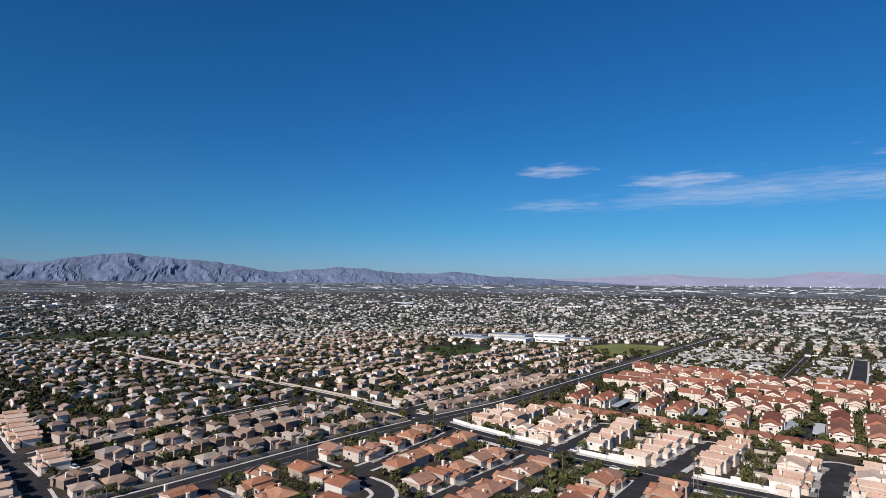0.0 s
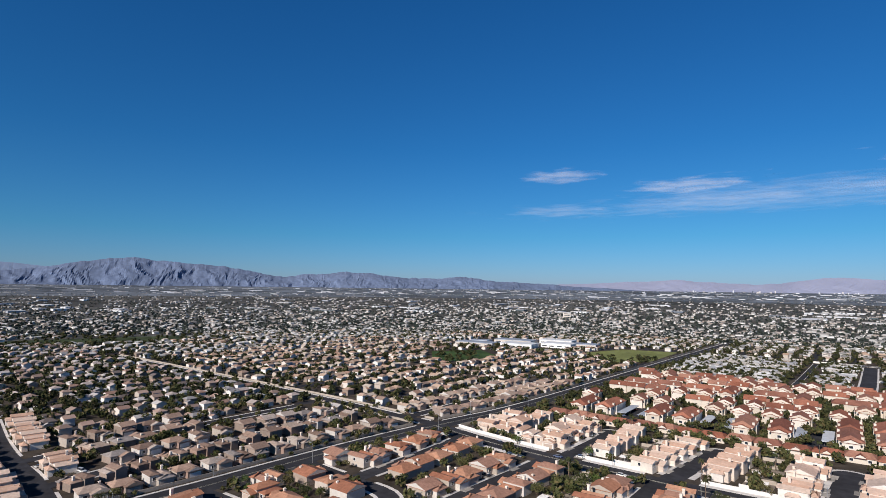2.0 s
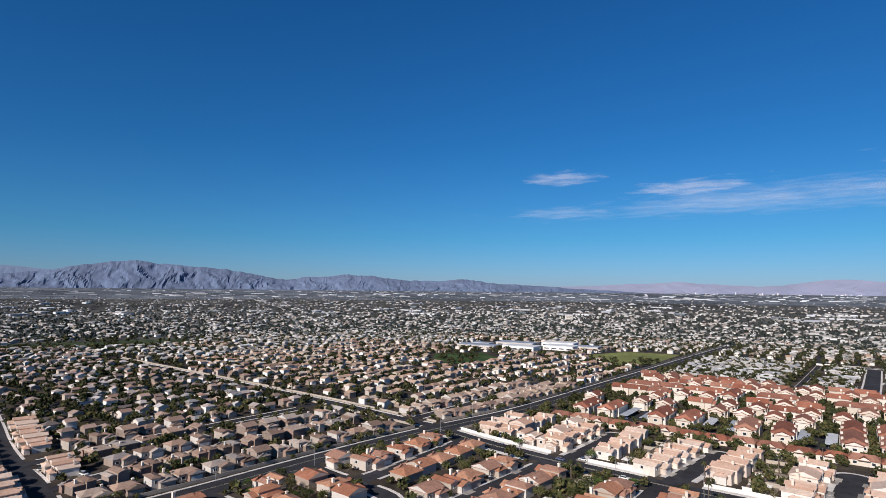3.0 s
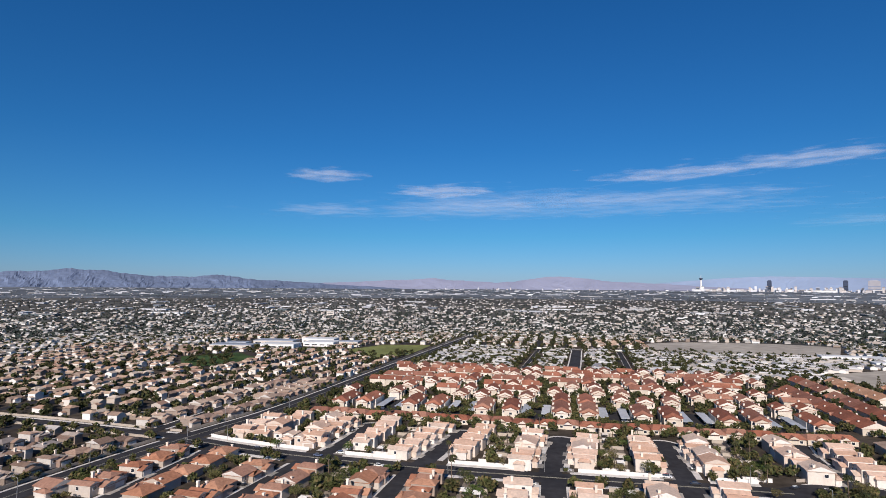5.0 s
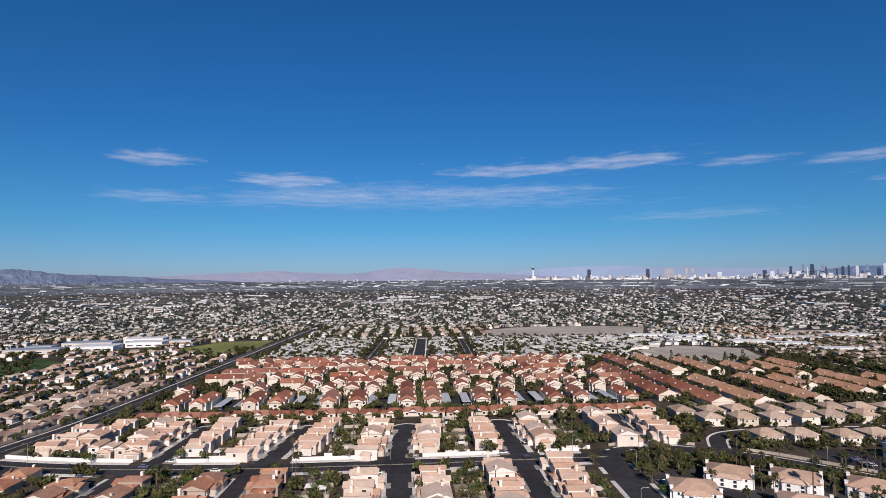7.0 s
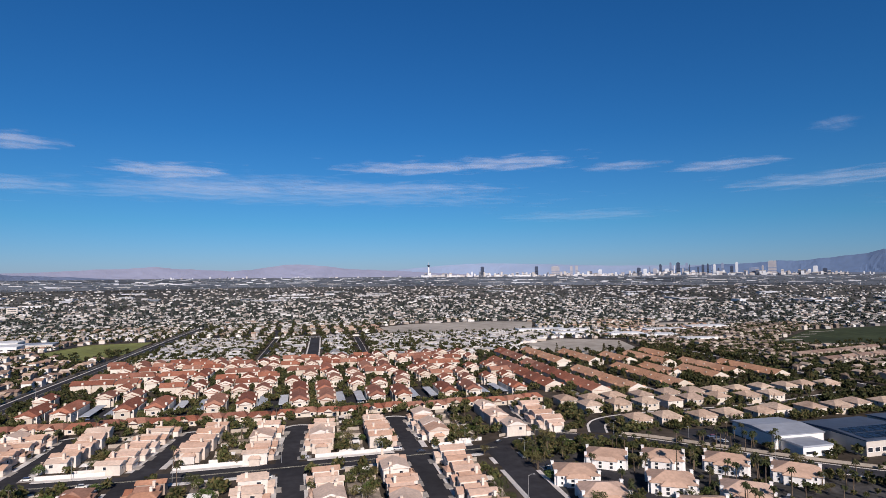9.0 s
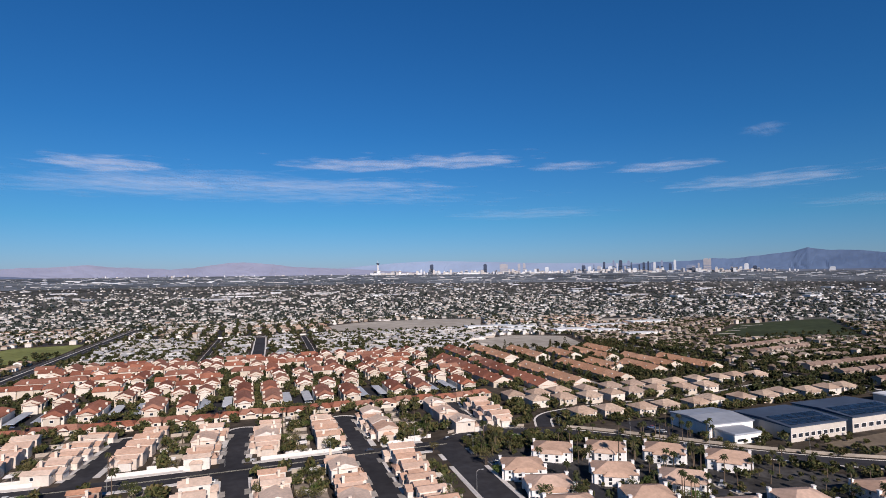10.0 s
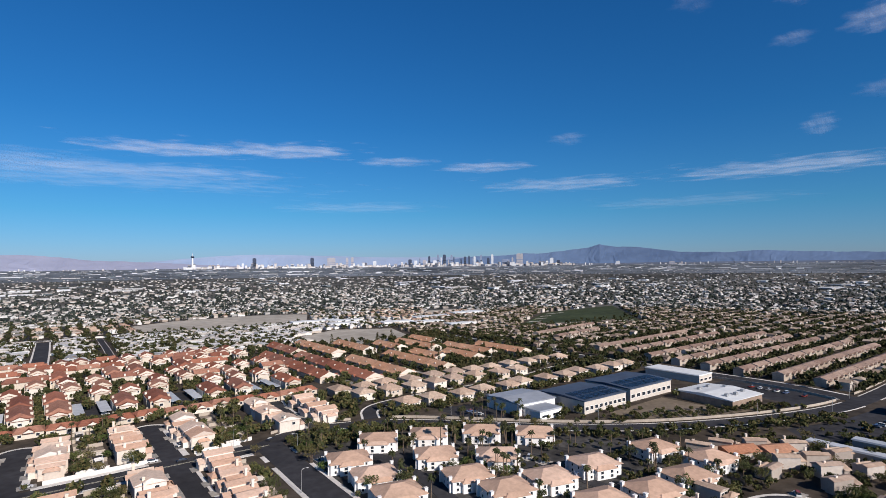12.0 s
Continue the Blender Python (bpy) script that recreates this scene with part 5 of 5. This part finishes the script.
ROOFS_P = material("mixed_grey_roofs", [(0.40, 0.39, 0.37), (0.54, 0.52, 0.50), (0.28, 0.265, 0.25), (0.40, 0.33, 0.28), (0.64, 0.62, 0.60), (0.22, 0.21, 0.20), (0.46, 0.39, 0.34)], vary="island", grain=0.1, size=2.0)
NORMAL = ((8, 6.5, 3.0), (6.5, 6.5, 4.3), (9, 6, 3.0), (6.3, 7, 4.5))
def wings(rows):
    """A lower garage wing set against each of the nearer houses."""
    out = []
    for x, y, turn in rows:
        if math.hypot(x, y) < 800:
            a = turn + rng.choice((-1, 1)) * math.pi / 2 + rng.normal(0, 0.2)
            b = turn + rng.choice((0, math.pi))
            out.append((x + 3.6 * math.cos(a) + 1.6 * math.cos(b), y + 3.6 * math.sin(a) + 1.6 * math.sin(b), turn + math.pi / 2, rng.uniform(0.55, 0.7)))
    return out


for zone, roof, sizes, label in (("west", ROOFS_W, NORMAL, "dense tract houses with weathered brown roofs"), ("north_west", ROOFS_N, NORMAL, "tract houses with tan tile roofs"),
                                 ("mobile", ROOFS_M, ((14, 6.0, 2.8), (13, 6.5, 2.7)), "rows of pale-roofed mobile homes"), ("east", ROOFS_E, NORMAL, "rows of tract houses with sand-coloured roofs"), ("plain", ROOFS_P, NORMAL, "older houses with grey and pale roofs")):
    house_mass("distant_houses", [(x, y, t, 1.0) for x, y, t in house_rows[zone]] + wings(house_rows[zone]), ((7.5, 6, 4.4), (6.2, 6, 5.6), (8, 6, 3.6)) if zone == "east" else sizes, WALLS_E if zone == "east" else WALLS, roof, label)
v, f = [], []
for x, y, c, s, l, w in street_quads:
    i = len(v)
    for a, b in ((-l / 2, -w), (l / 2, -w), (l / 2, w), (-l / 2, w)):
        v.append((x + a * c - b * s, y + a * s + b * c, 0.02 + rise_at(x, y)))
    f.append((i, i + 1, i + 2, i + 3))
tagged(raw("side_street", v, f, [ASPHALT]), "grid of asphalt side streets between the houses", "street", kind="structure")

# farther out: the valley floor as seen at a low angle
TABLE_R = np.linspace(FLAT, 4330, 400)
TABLE_E = np.array([EYE_H - rise_at(0, r) for r in TABLE_R]) / TABLE_R
far_houses, far_big, far_trees = [], [], []
for _ in range(1100):
    a, r = math.radians(rng.uniform(-82, 82)), rng.uniform(2500, 4260)
    far_big.append((r * math.sin(a), r * math.cos(a), -a, rng.uniform(0.25, 0.6) * (1.3 - 0.8 * (r - 2500) / 1760)))
for n, store in ((11000, far_houses), (420, far_big), (27000, far_trees)):
    e = rng.uniform(TABLE_E[-1] * 1.1, TABLE_E[0] * 1.02, n)
    rr = np.interp(-e, -TABLE_E, TABLE_R)
    az = np.radians(rng.uniform(-82, 82, n))
    for r, a, ee in zip(rr, az, e):
        x, y = r * math.sin(a), r * math.cos(a)
        if any(inside(x, y, q) for q in CLEAR[:8]):
            continue
        s = ee * r / EYE_H
        if store is far_big and r < 1600 or store is not far_big and r > 2300 and rng.random() < 0.4:
            continue
        store.append((x, y, rng.uniform(-0.1, 0.1) + (0 if rng.random() < 0.6 else math.pi / 2), max(s, 0.28)))
house_mass("distant_houses", far_houses, ((11, 7, 2.2), (13, 7, 2.2), (9, 8, 2.8)), material("pale_house_walls", [(0.58, 0.55, 0.52), (0.42, 0.39, 0.36), (0.72, 0.70, 0.68), (0.30, 0.27, 0.25)], vary="island"), ROOFS_P, "far low houses spread across the valley")
house_mass("distant_sheds", far_big, ((50, 25, 5), (110, 30, 4), (40, 22, 6)), SHEDS, material("mixed_white_roofs", [(0.66, 0.66, 0.67), (0.56, 0.55, 0.55), (0.72, 0.72, 0.73), (0.48, 0.42, 0.38)], vary="island"), "far flat-roofed sheds and shops in white")

slope_sheds = []
for i in range(560):
    a, r = rng.uniform(30, 82) if i % 3 else rng.uniform(-82, 82), 4331 + 36 * rng.uniform(0, 1) ** 1.5
    slope_sheds.append((r * math.sin(math.radians(a)), r * math.cos(math.radians(a)), math.radians(-a), rng.uniform(0.15, 0.42)))
house_mass("distant_sheds", slope_sheds, ((50, 8, 3), (90, 8, 3), (20, 8, 5)), SHEDS, SHEDS, "far pale sheds on the rising valley edge", slope_at)
blocks = []
for _ in range(560):
    strip = rng.random() < 0.75
    a, r = math.radians(rng.uniform(12, 50) if strip else rng.uniform(-14, 76)), rng.uniform(4120, 4262)
    blocks.append((r * math.sin(a), r * math.cos(a), -a, rng.uniform(0.5, 1.5) if strip else rng.uniform(0.3, 0.75)))
house_mass("distant_blocks", blocks, ((18, 12, 10), (12, 12, 17), (30, 14, 8), (10, 10, 22)), material("mixed_city_walls", [(0.62, 0.63, 0.65), (0.10, 0.115, 0.15), (0.46, 0.43, 0.42), (0.70, 0.70, 0.71), (0.54, 0.50, 0.48)], vary="island"), ROOFS_P, "far mid-rise blocks at the foot of the skyline")


def tree_mass(name, spots, cards, mat, label):
    """Many trees as one joined mesh of loose leaf clumps; spots hold x, y and scale."""
    p = np.array([(x, y, rise_at(x, y)) for x, y, s in spots])
    s = np.array([q[2] for q in spots]) * rng.uniform(0.65, 1.35, len(spots))
    n = len(spots) * cards
    k = np.repeat(np.arange(len(spots)), cards)
    d = rng.normal(size=(n, 3))
    d /= np.linalg.norm(d, axis=1)[:, None]
    c = p[k] + (d * rng.uniform(0.3, 1.0, n)[:, None] * np.array([2.6, 2.6, 1.9]) + np.array([0, 0, 3.0])) * s[k][:, None]
    a = rng.normal(size=(n, 3))
    a /= np.linalg.norm(a, axis=1)[:, None]
    b = np.cross(a, rng.normal(size=(n, 3)))
    b /= np.linalg.norm(b, axis=1)[:, None]
    size = (s[k] * rng.uniform(0.7, 1.5, n) * (0.62 if cards > 60 else 0.95 if cards > 16 else 1.7))[:, None]
    v = np.stack([c - a * size, c + b * size * 0.7, c + a * size, c - b * size * 0.7], 1).reshape(-1, 3)
    f = np.arange(4 * n).reshape(n, 4)
    ob = raw(name, v.tolist(), f.tolist(), [mat])
    return tagged(ob, label, "trees", kind="stuff")


near_spots = SPARE + [(x, y, 1.0) for x, y in tree_spots if math.hypot(x, y) < 700]
yard_spots = [q for q in near_spots if math.hypot(q[0], q[1]) < 430]
near_spots = [q for q in near_spots if math.hypot(q[0], q[1]) >= 430]
mid_spots = [(x, y, 1.0) for x, y in tree_spots if math.hypot(x, y) >= 700]
tree_mass("garden_trees", yard_spots, 100, GARDEN_LEAF, "dark green shrubs and trees in the gardens")
tree_mass("garden_trees", near_spots, 40, FAR_LEAF, "dark green garden trees between the houses")
tree_mass("garden_trees", mid_spots, 20, FAR_LEAF, "dark green trees among the far houses")
# the farthest trees use the leaf colour with haze painted in
tree_mass("garden_trees", [(x, y, max(s, 0.3) * 1.0) for x, y, t, s in far_trees], 8, HAZED_LEAF, "distant trees across the valley floor, greyed for haze")

# ---- skyline ----
CITY_R = 4250.0


def at(az, r):
    a = math.radians(az)
    return r * math.sin(a), r * math.cos(a)


def tower(az, width, top, mat, label, shape="slab", depth=0.6):
    """A high-rise: shaft, set-back crown and floor bands; width in degrees, top as the angle above the eye's level."""
    th = new("tower")
    x, y = at(az, CITY_R)
    z0 = rise_at(x, y)
    w = math.radians(width) * CITY_R
    h = EYE_H + CITY_R * math.tan(math.radians(top)) - z0
    d = w * depth
    bm = bmesh.new()
    box(bm, -w / 2, -d / 2, -1, w / 2, d / 2, h * 0.94)
    shaft = part("shaft", bm, mat, th)
    bm = bmesh.new()
    box(bm, -w * 0.36, -d * 0.36, h * 0.94, w * 0.36, d * 0.36, h, w * 0.03)
    part("crown", bm, mat, th)
    bm = bmesh.new()
    box(bm, -w * 0.7, -d * 0.9, -1, w * 0.7, d * 0.9, h * 0.1)
    part("podium", bm, TOWER_TAN, th)
    for i in range(2 if mat is not TOWER_WHITE else 0):
        bm = bmesh.new()
        zz = h * (0.25 + 0.2 * i)
        box(bm, -w / 2 + 0.4, -d / 2 - 0.3, zz, w / 2 - 0.4, -d / 2 + 0.1, zz + h * 0.06)
        part("window_band", bm, GLASS if mat in (TOWER_DARK, TOWER_BLUE) else TOWER_BLUE, shaft)
    th.matrix_basis = pose(x, y, z0, 0, 0, -az)
    return tagged(th, label, "tower", "skyline towers")


for az, width, top, mat in ((14.68, 0.19, 0.26, TOWER_WHITE), (16.07, 0.26, 0.00, TOWER_TAN), (16.89, 0.19, 0.34, TOWER_WHITE), (17.96, 0.35, 0.85, TOWER_DARK), (18.45, 0.40, 0.17, TOWER_WHITE), (19.52, 0.48, 0.05, TOWER_WHITE), (20.66, 0.40, -0.11, TOWER_WHITE),
                            (23.45, 0.35, 0.83, TOWER_DARK), (25.34, 0.80, 0.82, TOWER_TAN), (26.90, 0.26, 0.82, TOWER_TAN), (27.42, 0.26, 0.85, TOWER_TAN), (28.70, 0.40, 0.29, TOWER_DARK), (29.68, 0.35, 0.45, TOWER_WHITE), (30.67, 0.48, 0.05, TOWER_WHITE), (31.82, 0.32, 0.15, TOWER_TAN),
                            (33.29, 0.35, 0.58, TOWER_DARK), (33.87, 0.32, 0.45, TOWER_WHITE), (34.77, 0.35, 0.49, TOWER_TAN), (35.26, 0.22, 0.89, TOWER_DARK), (35.83, 0.38, 0.45, TOWER_WHITE), (36.16, 0.19, 1.04, TOWER_BLUE), (36.82, 0.32, 1.04, TOWER_DARK), (37.56, 0.22, 0.99, TOWER_BLUE), (38.13, 0.32, 0.26, TOWER_WHITE),
                            (38.95, 0.22, 0.80, TOWER_DARK), (39.36, 0.16, 0.89, TOWER_DARK), (39.93, 0.22, 0.82, TOWER_WHITE), (40.59, 0.21, 0.94, TOWER_BLUE), (41.74, 0.22, 0.99, TOWER_WHITE), (41.33, 0.26, 0.66, TOWER_DARK), (43.13, 0.80, 0.49, TOWER_BLUE), (44.28, 0.16, 0.85, TOWER_WHITE), (44.44, 0.48, 1.06, TOWER_TAN), (44.74, 0.22, 1.06, TOWER_TAN), (47.72, 0.35, 0.56, TOWER_WHITE), (48.38, 0.32, 0.34, TOWER_DARK),
                            (-0.82, 0.16, -0.19, TOWER_WHITE), (0.25, 0.19, -0.11, TOWER_WHITE), (0.66, 0.48, -0.16, TOWER_WHITE), (4.43, 0.19, -0.24, TOWER_TAN), (5.58, 0.22, -0.19, TOWER_WHITE), (34.28, 0.14, 0.66, TOWER_BLUE), (35.01, 0.13, 0.35, TOWER_WHITE), (36.49, 0.11, 0.75, TOWER_WHITE), (37.23, 0.14, 0.45, TOWER_TAN), (37.80, 0.11, 0.82, TOWER_DARK), (38.54, 0.14, 0.61, TOWER_DARK), (39.69, 0.10, 0.66, TOWER_BLUE), (40.26, 0.13, 0.45, TOWER_DARK), (13.78, 0.16, -0.05, TOWER_TAN), (20.01, 0.80, -0.06, TOWER_WHITE), (21.98, 0.19, 0.00, TOWER_TAN), (32.47, 0.19, 0.26, TOWER_DARK), (43.79, 0.16, 0.66, TOWER_TAN), (46.25, 0.48, -0.05, TOWER_DARK), (54.12, 0.40, 0.17, TOWER_WHITE), (59.04, 0.48, 0.08, TOWER_TAN)):
    tower(az, width, top, mat, {TOWER_WHITE: "far white high-rise hotel on the skyline", TOWER_DARK: "far dark glass high-rise on the skyline", TOWER_TAN: "far tan high-rise hotel on the skyline", TOWER_BLUE: "far blue glass high-rise on the skyline"}[mat])
x, y = at(12.45, CITY_R)
needle = new("observation_tower")
z0 = rise_at(x, y)
hh = EYE_H + CITY_R * math.tan(math.radians(1.25)) - z0
bm = bmesh.new()
rod(bm, (0, 0, -1), (0, 0, hh * 0.35), hh * 0.085, hh * 0.05, 10)
rod(bm, (0, 0, hh * 0.35), (0, 0, hh * 0.74), hh * 0.05, hh * 0.042, 10)
part("shaft", bm, WHITE_STUCCO, needle)
bm = bmesh.new()
rod(bm, (0, 0, hh * 0.74), (0, 0, hh * 0.80), hh * 0.05, hh * 0.12, 12)
rod(bm, (0, 0, hh * 0.80), (0, 0, hh * 0.87), hh * 0.12, hh * 0.08, 12)
part("pod", bm, TOWER_DARK, needle)
bm = bmesh.new()
rod(bm, (0, 0, hh * 0.87), (0, 0, hh * 1.05), hh * 0.02, hh * 0.008, 6)
part("mast", bm, TOWER_WHITE, needle)
bm = bmesh.new()
box(bm, -hh * 0.55, -hh * 0.15, -1, hh * 0.55, hh * 0.15, hh * 0.16)
part("podium", bm, TOWER_WHITE, needle)
needle.matrix_basis = pose(x, y, z0, 0, 0, -12.45)
tagged(needle, "slender white observation tower with a dark pod", "tower")

# ---- hills ----


def ridge(name, angles, heights, r, mat, label, rough=0.16, depth=260.0, gully=1.0):
    """A range of hills round the valley: heights are angles above the eye's level at the given headings."""
    step, rows = 0.12, 16
    n = int((angles[-1] - angles[0]) / step) + 1
    verts, faces = [], []
    for i in range(n):
        az = angles[0] + i * step
        turn = az * 0.61
        crest = np.interp(az, angles, heights)
        wob = sum(noise.noise(Vector((turn * f, r * 0.01, 3.1))) / f ** 0.6 for f in (0.9, 2.1, 4.7, 9.3))
        jag = rough * wob * 0.45 * min(1.0, max(crest + 0.25, 0.1))
        top = EYE_H + r * math.tan(math.radians(crest))
        jag = r * math.tan(math.radians(jag))
        foot = EYE_H + r * math.tan(math.radians(-0.6))
        for k in range(rows + 1):
            f = k / rows
            warp = turn + 0.9 * noise.noise(Vector((turn * 0.7, f * 2.4, 1.7))) + 0.35 * noise.noise(Vector((turn * 1.9, f * 4.5, 6.2)))
            g = sum((0.42 - abs(noise.noise(Vector((warp * q, f * 1.6 * q ** 0.5, r * 0.02 + k2))))) / k2 ** 0.7 for q, k2 in ((0.8, 1), (1.9, 2), (4.2, 3.5)))
            rr = r - depth * (1 - f) + gully * -70 * g * math.sin(math.pi * f) ** 0.7
            z = foot + (top - foot) * (f ** 1.35) + jag * f ** 4 + gully * (top - foot) * 0.22 * g * math.sin(math.pi * f)
            x, y = at(az, rr)
            verts.append((x, y, z if k else foot - 6))
        x, y = at(az, r + 40)
        verts.append((x, y, foot - 6))
    m = rows + 2
    for i in range(n - 1):
        for k in range(m - 1):
            faces.append((i * m + k, (i + 1) * m + k, (i + 1) * m + k + 1, i * m + k + 1))
    return tagged(raw(name, verts, faces, [mat]), label, "hills", kind="structure")


# all these ranges carry distance haze in their rock colour
ridge("backdrop_hills", (-95, -84, -78, -75, -72.5, -70, -68, -65.6, -62, -60, -56, -52.4, -49, -46.1, -43, -39.9, -37, -34.5, -30, -26, -20, -14), (1.5, 1.3, .95, .95, 1.3, 1.8, 2.05, 2.4, 2.1, 1.9, 1.5, .9, 1.2, 1.5, 1.2, .85, .85, 1.05, .6, .4, .1, -.3), 4640, HAZED_ROCK, "rugged desert mountain range tinted grey-blue for haze", 0.30, 300, 0.55)
ridge("backdrop_hills", (-95, -84, -78, -74, -68), (2.2, 2.1, 1.9, 1.6, 1.0), 4800, HAZED_PALE_ROCK, "distant mountain range with a pale blue haze tint", 0.05, 150, 0.12)
ridge("backdrop_hills", (-36, -28, -22, -18, -13.5, -10, -7, -5, -2, -.5, 2, 4.5, 7, 10, 14, 20), (0, .3, .5, .7, .95, .7, .55, .7, 1.15, 1.2, 1.0, .7, .6, .45, .2, -.1), 4760, HAZED_PINK_ROCK, "pink desert hills with a haze tint", 0.12, 200, 0.16)
ridge("backdrop_hills", (6, 10, 14, 18, 22, 26, 31, 37, 43, 56, 80, 95), (.3, .65, 1.0, 1.2, 1.1, .95, .8, .75, .7, .6, .6, .6), 4850, HAZED_PALE_ROCK, "distant mountain range with a pale blue haze tint", 0.06, 150, 0.1)
ridge("backdrop_hills", (30, 34, 37, 40, 43, 45, 47, 49.5, 51.2, 52.4, 53.6, 56, 58, 60, 64, 66.5, 68, 72, 77, 95), (-.1, .1, .5, .8, .85, 1.05, 1.05, 1.3, 1.5, 1.85, 1.62, 1.5, 1.2, .95, .85, 1.0, .9, .72, .6, .6), 4700, material("hazed_blue_rock", [(0.112, 0.165, 0.272)], grain=0.05, size=40.0, rough=1.0), "desert mountain range tinted dark blue-grey for haze", 0.12, 200, 0.14)

# slope below the mountains; its lilac-grey is horizon haze put into the colour
ridge("backdrop_slope", SLOPE_AZ, SLOPE_UP, 4370, material("hazed_alluvial_slope", [(0.112, 0.132, 0.18)], grain=0.15, size=160.0, rough=1.0), "desert slope at the foot of the mountains, haze-tinted lilac-grey", 0.03, 40, 0.0)

# ---- clouds ----
CLOUD = bpy.data.materials.new("thin_white_cloud")
CLOUD.use_nodes = True
n, link = CLOUD.node_tree.nodes, CLOUD.node_tree.links.new
n.remove(n["Principled BSDF"])
coord = n.new("ShaderNodeTexCoord")
sub = n.new("ShaderNodeVectorMath")
sub.operation = "SUBTRACT"
sub.inputs[1].default_value = (0.5, 0.5, 0.0)
link(coord.outputs["Generated"], sub.inputs[0])
flat = n.new("ShaderNodeVectorMath")
flat.operation = "MULTIPLY"
flat.inputs[1].default_value = (1, 1, 0)
link(sub.outputs["Vector"], flat.inputs[0])
size = n.new("ShaderNodeVectorMath")
size.operation = "LENGTH"
link(flat.outputs["Vector"], size.inputs[0])
edge = n.new("ShaderNodeMapRange")
edge.inputs["From Min"].default_value, edge.inputs["From Max"].default_value = 0.5, 0.2
link(size.outputs["Value"], edge.inputs["Value"])
puff = n.new("ShaderNodeTexNoise")
puff.inputs["Scale"].default_value, puff.inputs["Detail"].default_value = 1.0, 7.0
draw = n.new("ShaderNodeMapping")
draw.inputs["Scale"].default_value = (0.0042, 0.0062, 0.01)
link(coord.outputs["Object"], draw.inputs["Vector"])
link(draw.outputs["Vector"], puff.inputs["Vector"])
torn = n.new("ShaderNodeMath")
torn.operation = "MULTIPLY_ADD"
torn.inputs[1].default_value, torn.inputs[2].default_value = 2.6, -1.5
link(puff.outputs["Fac"], torn.inputs[0])
ragged = n.new("ShaderNodeMath")
ragged.operation = "ADD"
link(edge.outputs["Result"], ragged.inputs[0])
link(torn.outputs["Value"], ragged.inputs[1])
mul = n.new("ShaderNodeMapRange")
mul.interpolation_type = "SMOOTHSTEP"
mul.inputs["From Max"].default_value = 1.3
link(ragged.outputs["Value"], mul.inputs["Value"])
info = n.new("ShaderNodeObjectInfo")
sep = n.new("ShaderNodeSeparateColor")
link(info.outputs["Color"], sep.inputs["Color"])
dens = n.new("ShaderNodeMath")
dens.operation = "MULTIPLY"
link(mul.outputs["Result"], dens.inputs[0])
link(sep.outputs["Red"], dens.inputs[1])
clear, white, blend = n.new("ShaderNodeBsdfTransparent"), n.new("ShaderNodeBsdfTranslucent"), n.new("ShaderNodeMixShader")
white.inputs["Color"].default_value = (0.85, 0.87, 0.92, 1)
link(dens.outputs["Value"], blend.inputs["Fac"])
link(clear.outputs["BSDF"], blend.inputs[1])
link(white.outputs["BSDF"], blend.inputs[2])
link(blend.outputs["Shader"], n["Material Output"].inputs["Surface"])


def cloud(az0, az1, el0, el1, density):
    """A thin level sheet of cloud between two headings and two angles above the eye's level."""
    mid = math.radians((el0 + el1) / 2)
    r = 4350.0
    z = EYE_H + r * math.tan(mid)
    ra, rb = min((z - EYE_H) / math.tan(math.radians(el1)), 4900), min((z - EYE_H) / math.tan(math.radians(el0)), 4900)
    x, y = at((az0 + az1) / 2, (ra + rb) / 2)
    w = math.radians(az1 - az0) * r
    d = max(rb - ra, 60)
    nx, ny = 16, 6
    verts = [(w * (i / nx - 0.5), d * (j / ny - 0.5), 6 * noise.noise(Vector((i * 0.5, j * 0.7, az0)))) for j in range(ny + 1) for i in range(nx + 1)]
    faces = [(j * (nx + 1) + i, j * (nx + 1) + i + 1, (j + 1) * (nx + 1) + i + 1, (j + 1) * (nx + 1) + i) for j in range(ny) for i in range(nx)]
    ob = raw("cloud", verts, faces, [CLOUD])
    ob.color = (density * 0.42, density * 0.42, density * 0.42, 1)
    ob.matrix_basis = pose(x, y, z, 0, 0, -(az0 + az1) / 2)
    return tagged(ob, "thin streak of white cloud in a blue sky", "cloud", "clouds", kind="structure")


for row in ((-29.2, -19.7, 10.3, 12.3, .9), (-19.4, -6.0, 8.9, 11.0, 1.0), (-30.5, -19.0, 6.9, 8.8, .45), (-18.9, 0.8, 7.3, 9.4, .45), (1.0, 19.5, 10.0, 12.0, .9), (11.5, 29.8, 10.3, 12.5, .95), (27.1, 36.7, 9.9, 11.2, .6),
            (-6.6, 24.9, 8.0, 9.9, .5), (-33.0, 30.0, 5.4, 9.9, .36), (-19.7, 9.8, 7.5, 10.5, .3), (34.8, 46.9, 9.2, 10.7, .7), (39.0, 59.0, 6.9, 9.0, .6), (56.6, 80.4, 6.9, 9.4, .75), (18.0, 37.7, 5.0, 6.7, .3), (49.2, 72.2, 4.9, 6.5, .25), (47.2, 51.7, 11.6, 13.3, .25),
            (69.2, 72.8, 10.3, 12.9, .3), (59.0, 64.0, 22.1, 24.7, .14), (67.6, 71.8, 21.1, 23.6, .26), (67.1, 71.5, 18.0, 19.6, .24), (72.2, 77.9, 17.6, 20.9, .45), (73.0, 78.7, 22.4, 25.4, .2), (73.1, 78.7, 12.7, 15.0, .22)):
    cloud(*row)
for ob in HIDDEN:
    for o in (*ob.children_recursive, ob):
        bpy.data.objects.remove(o)
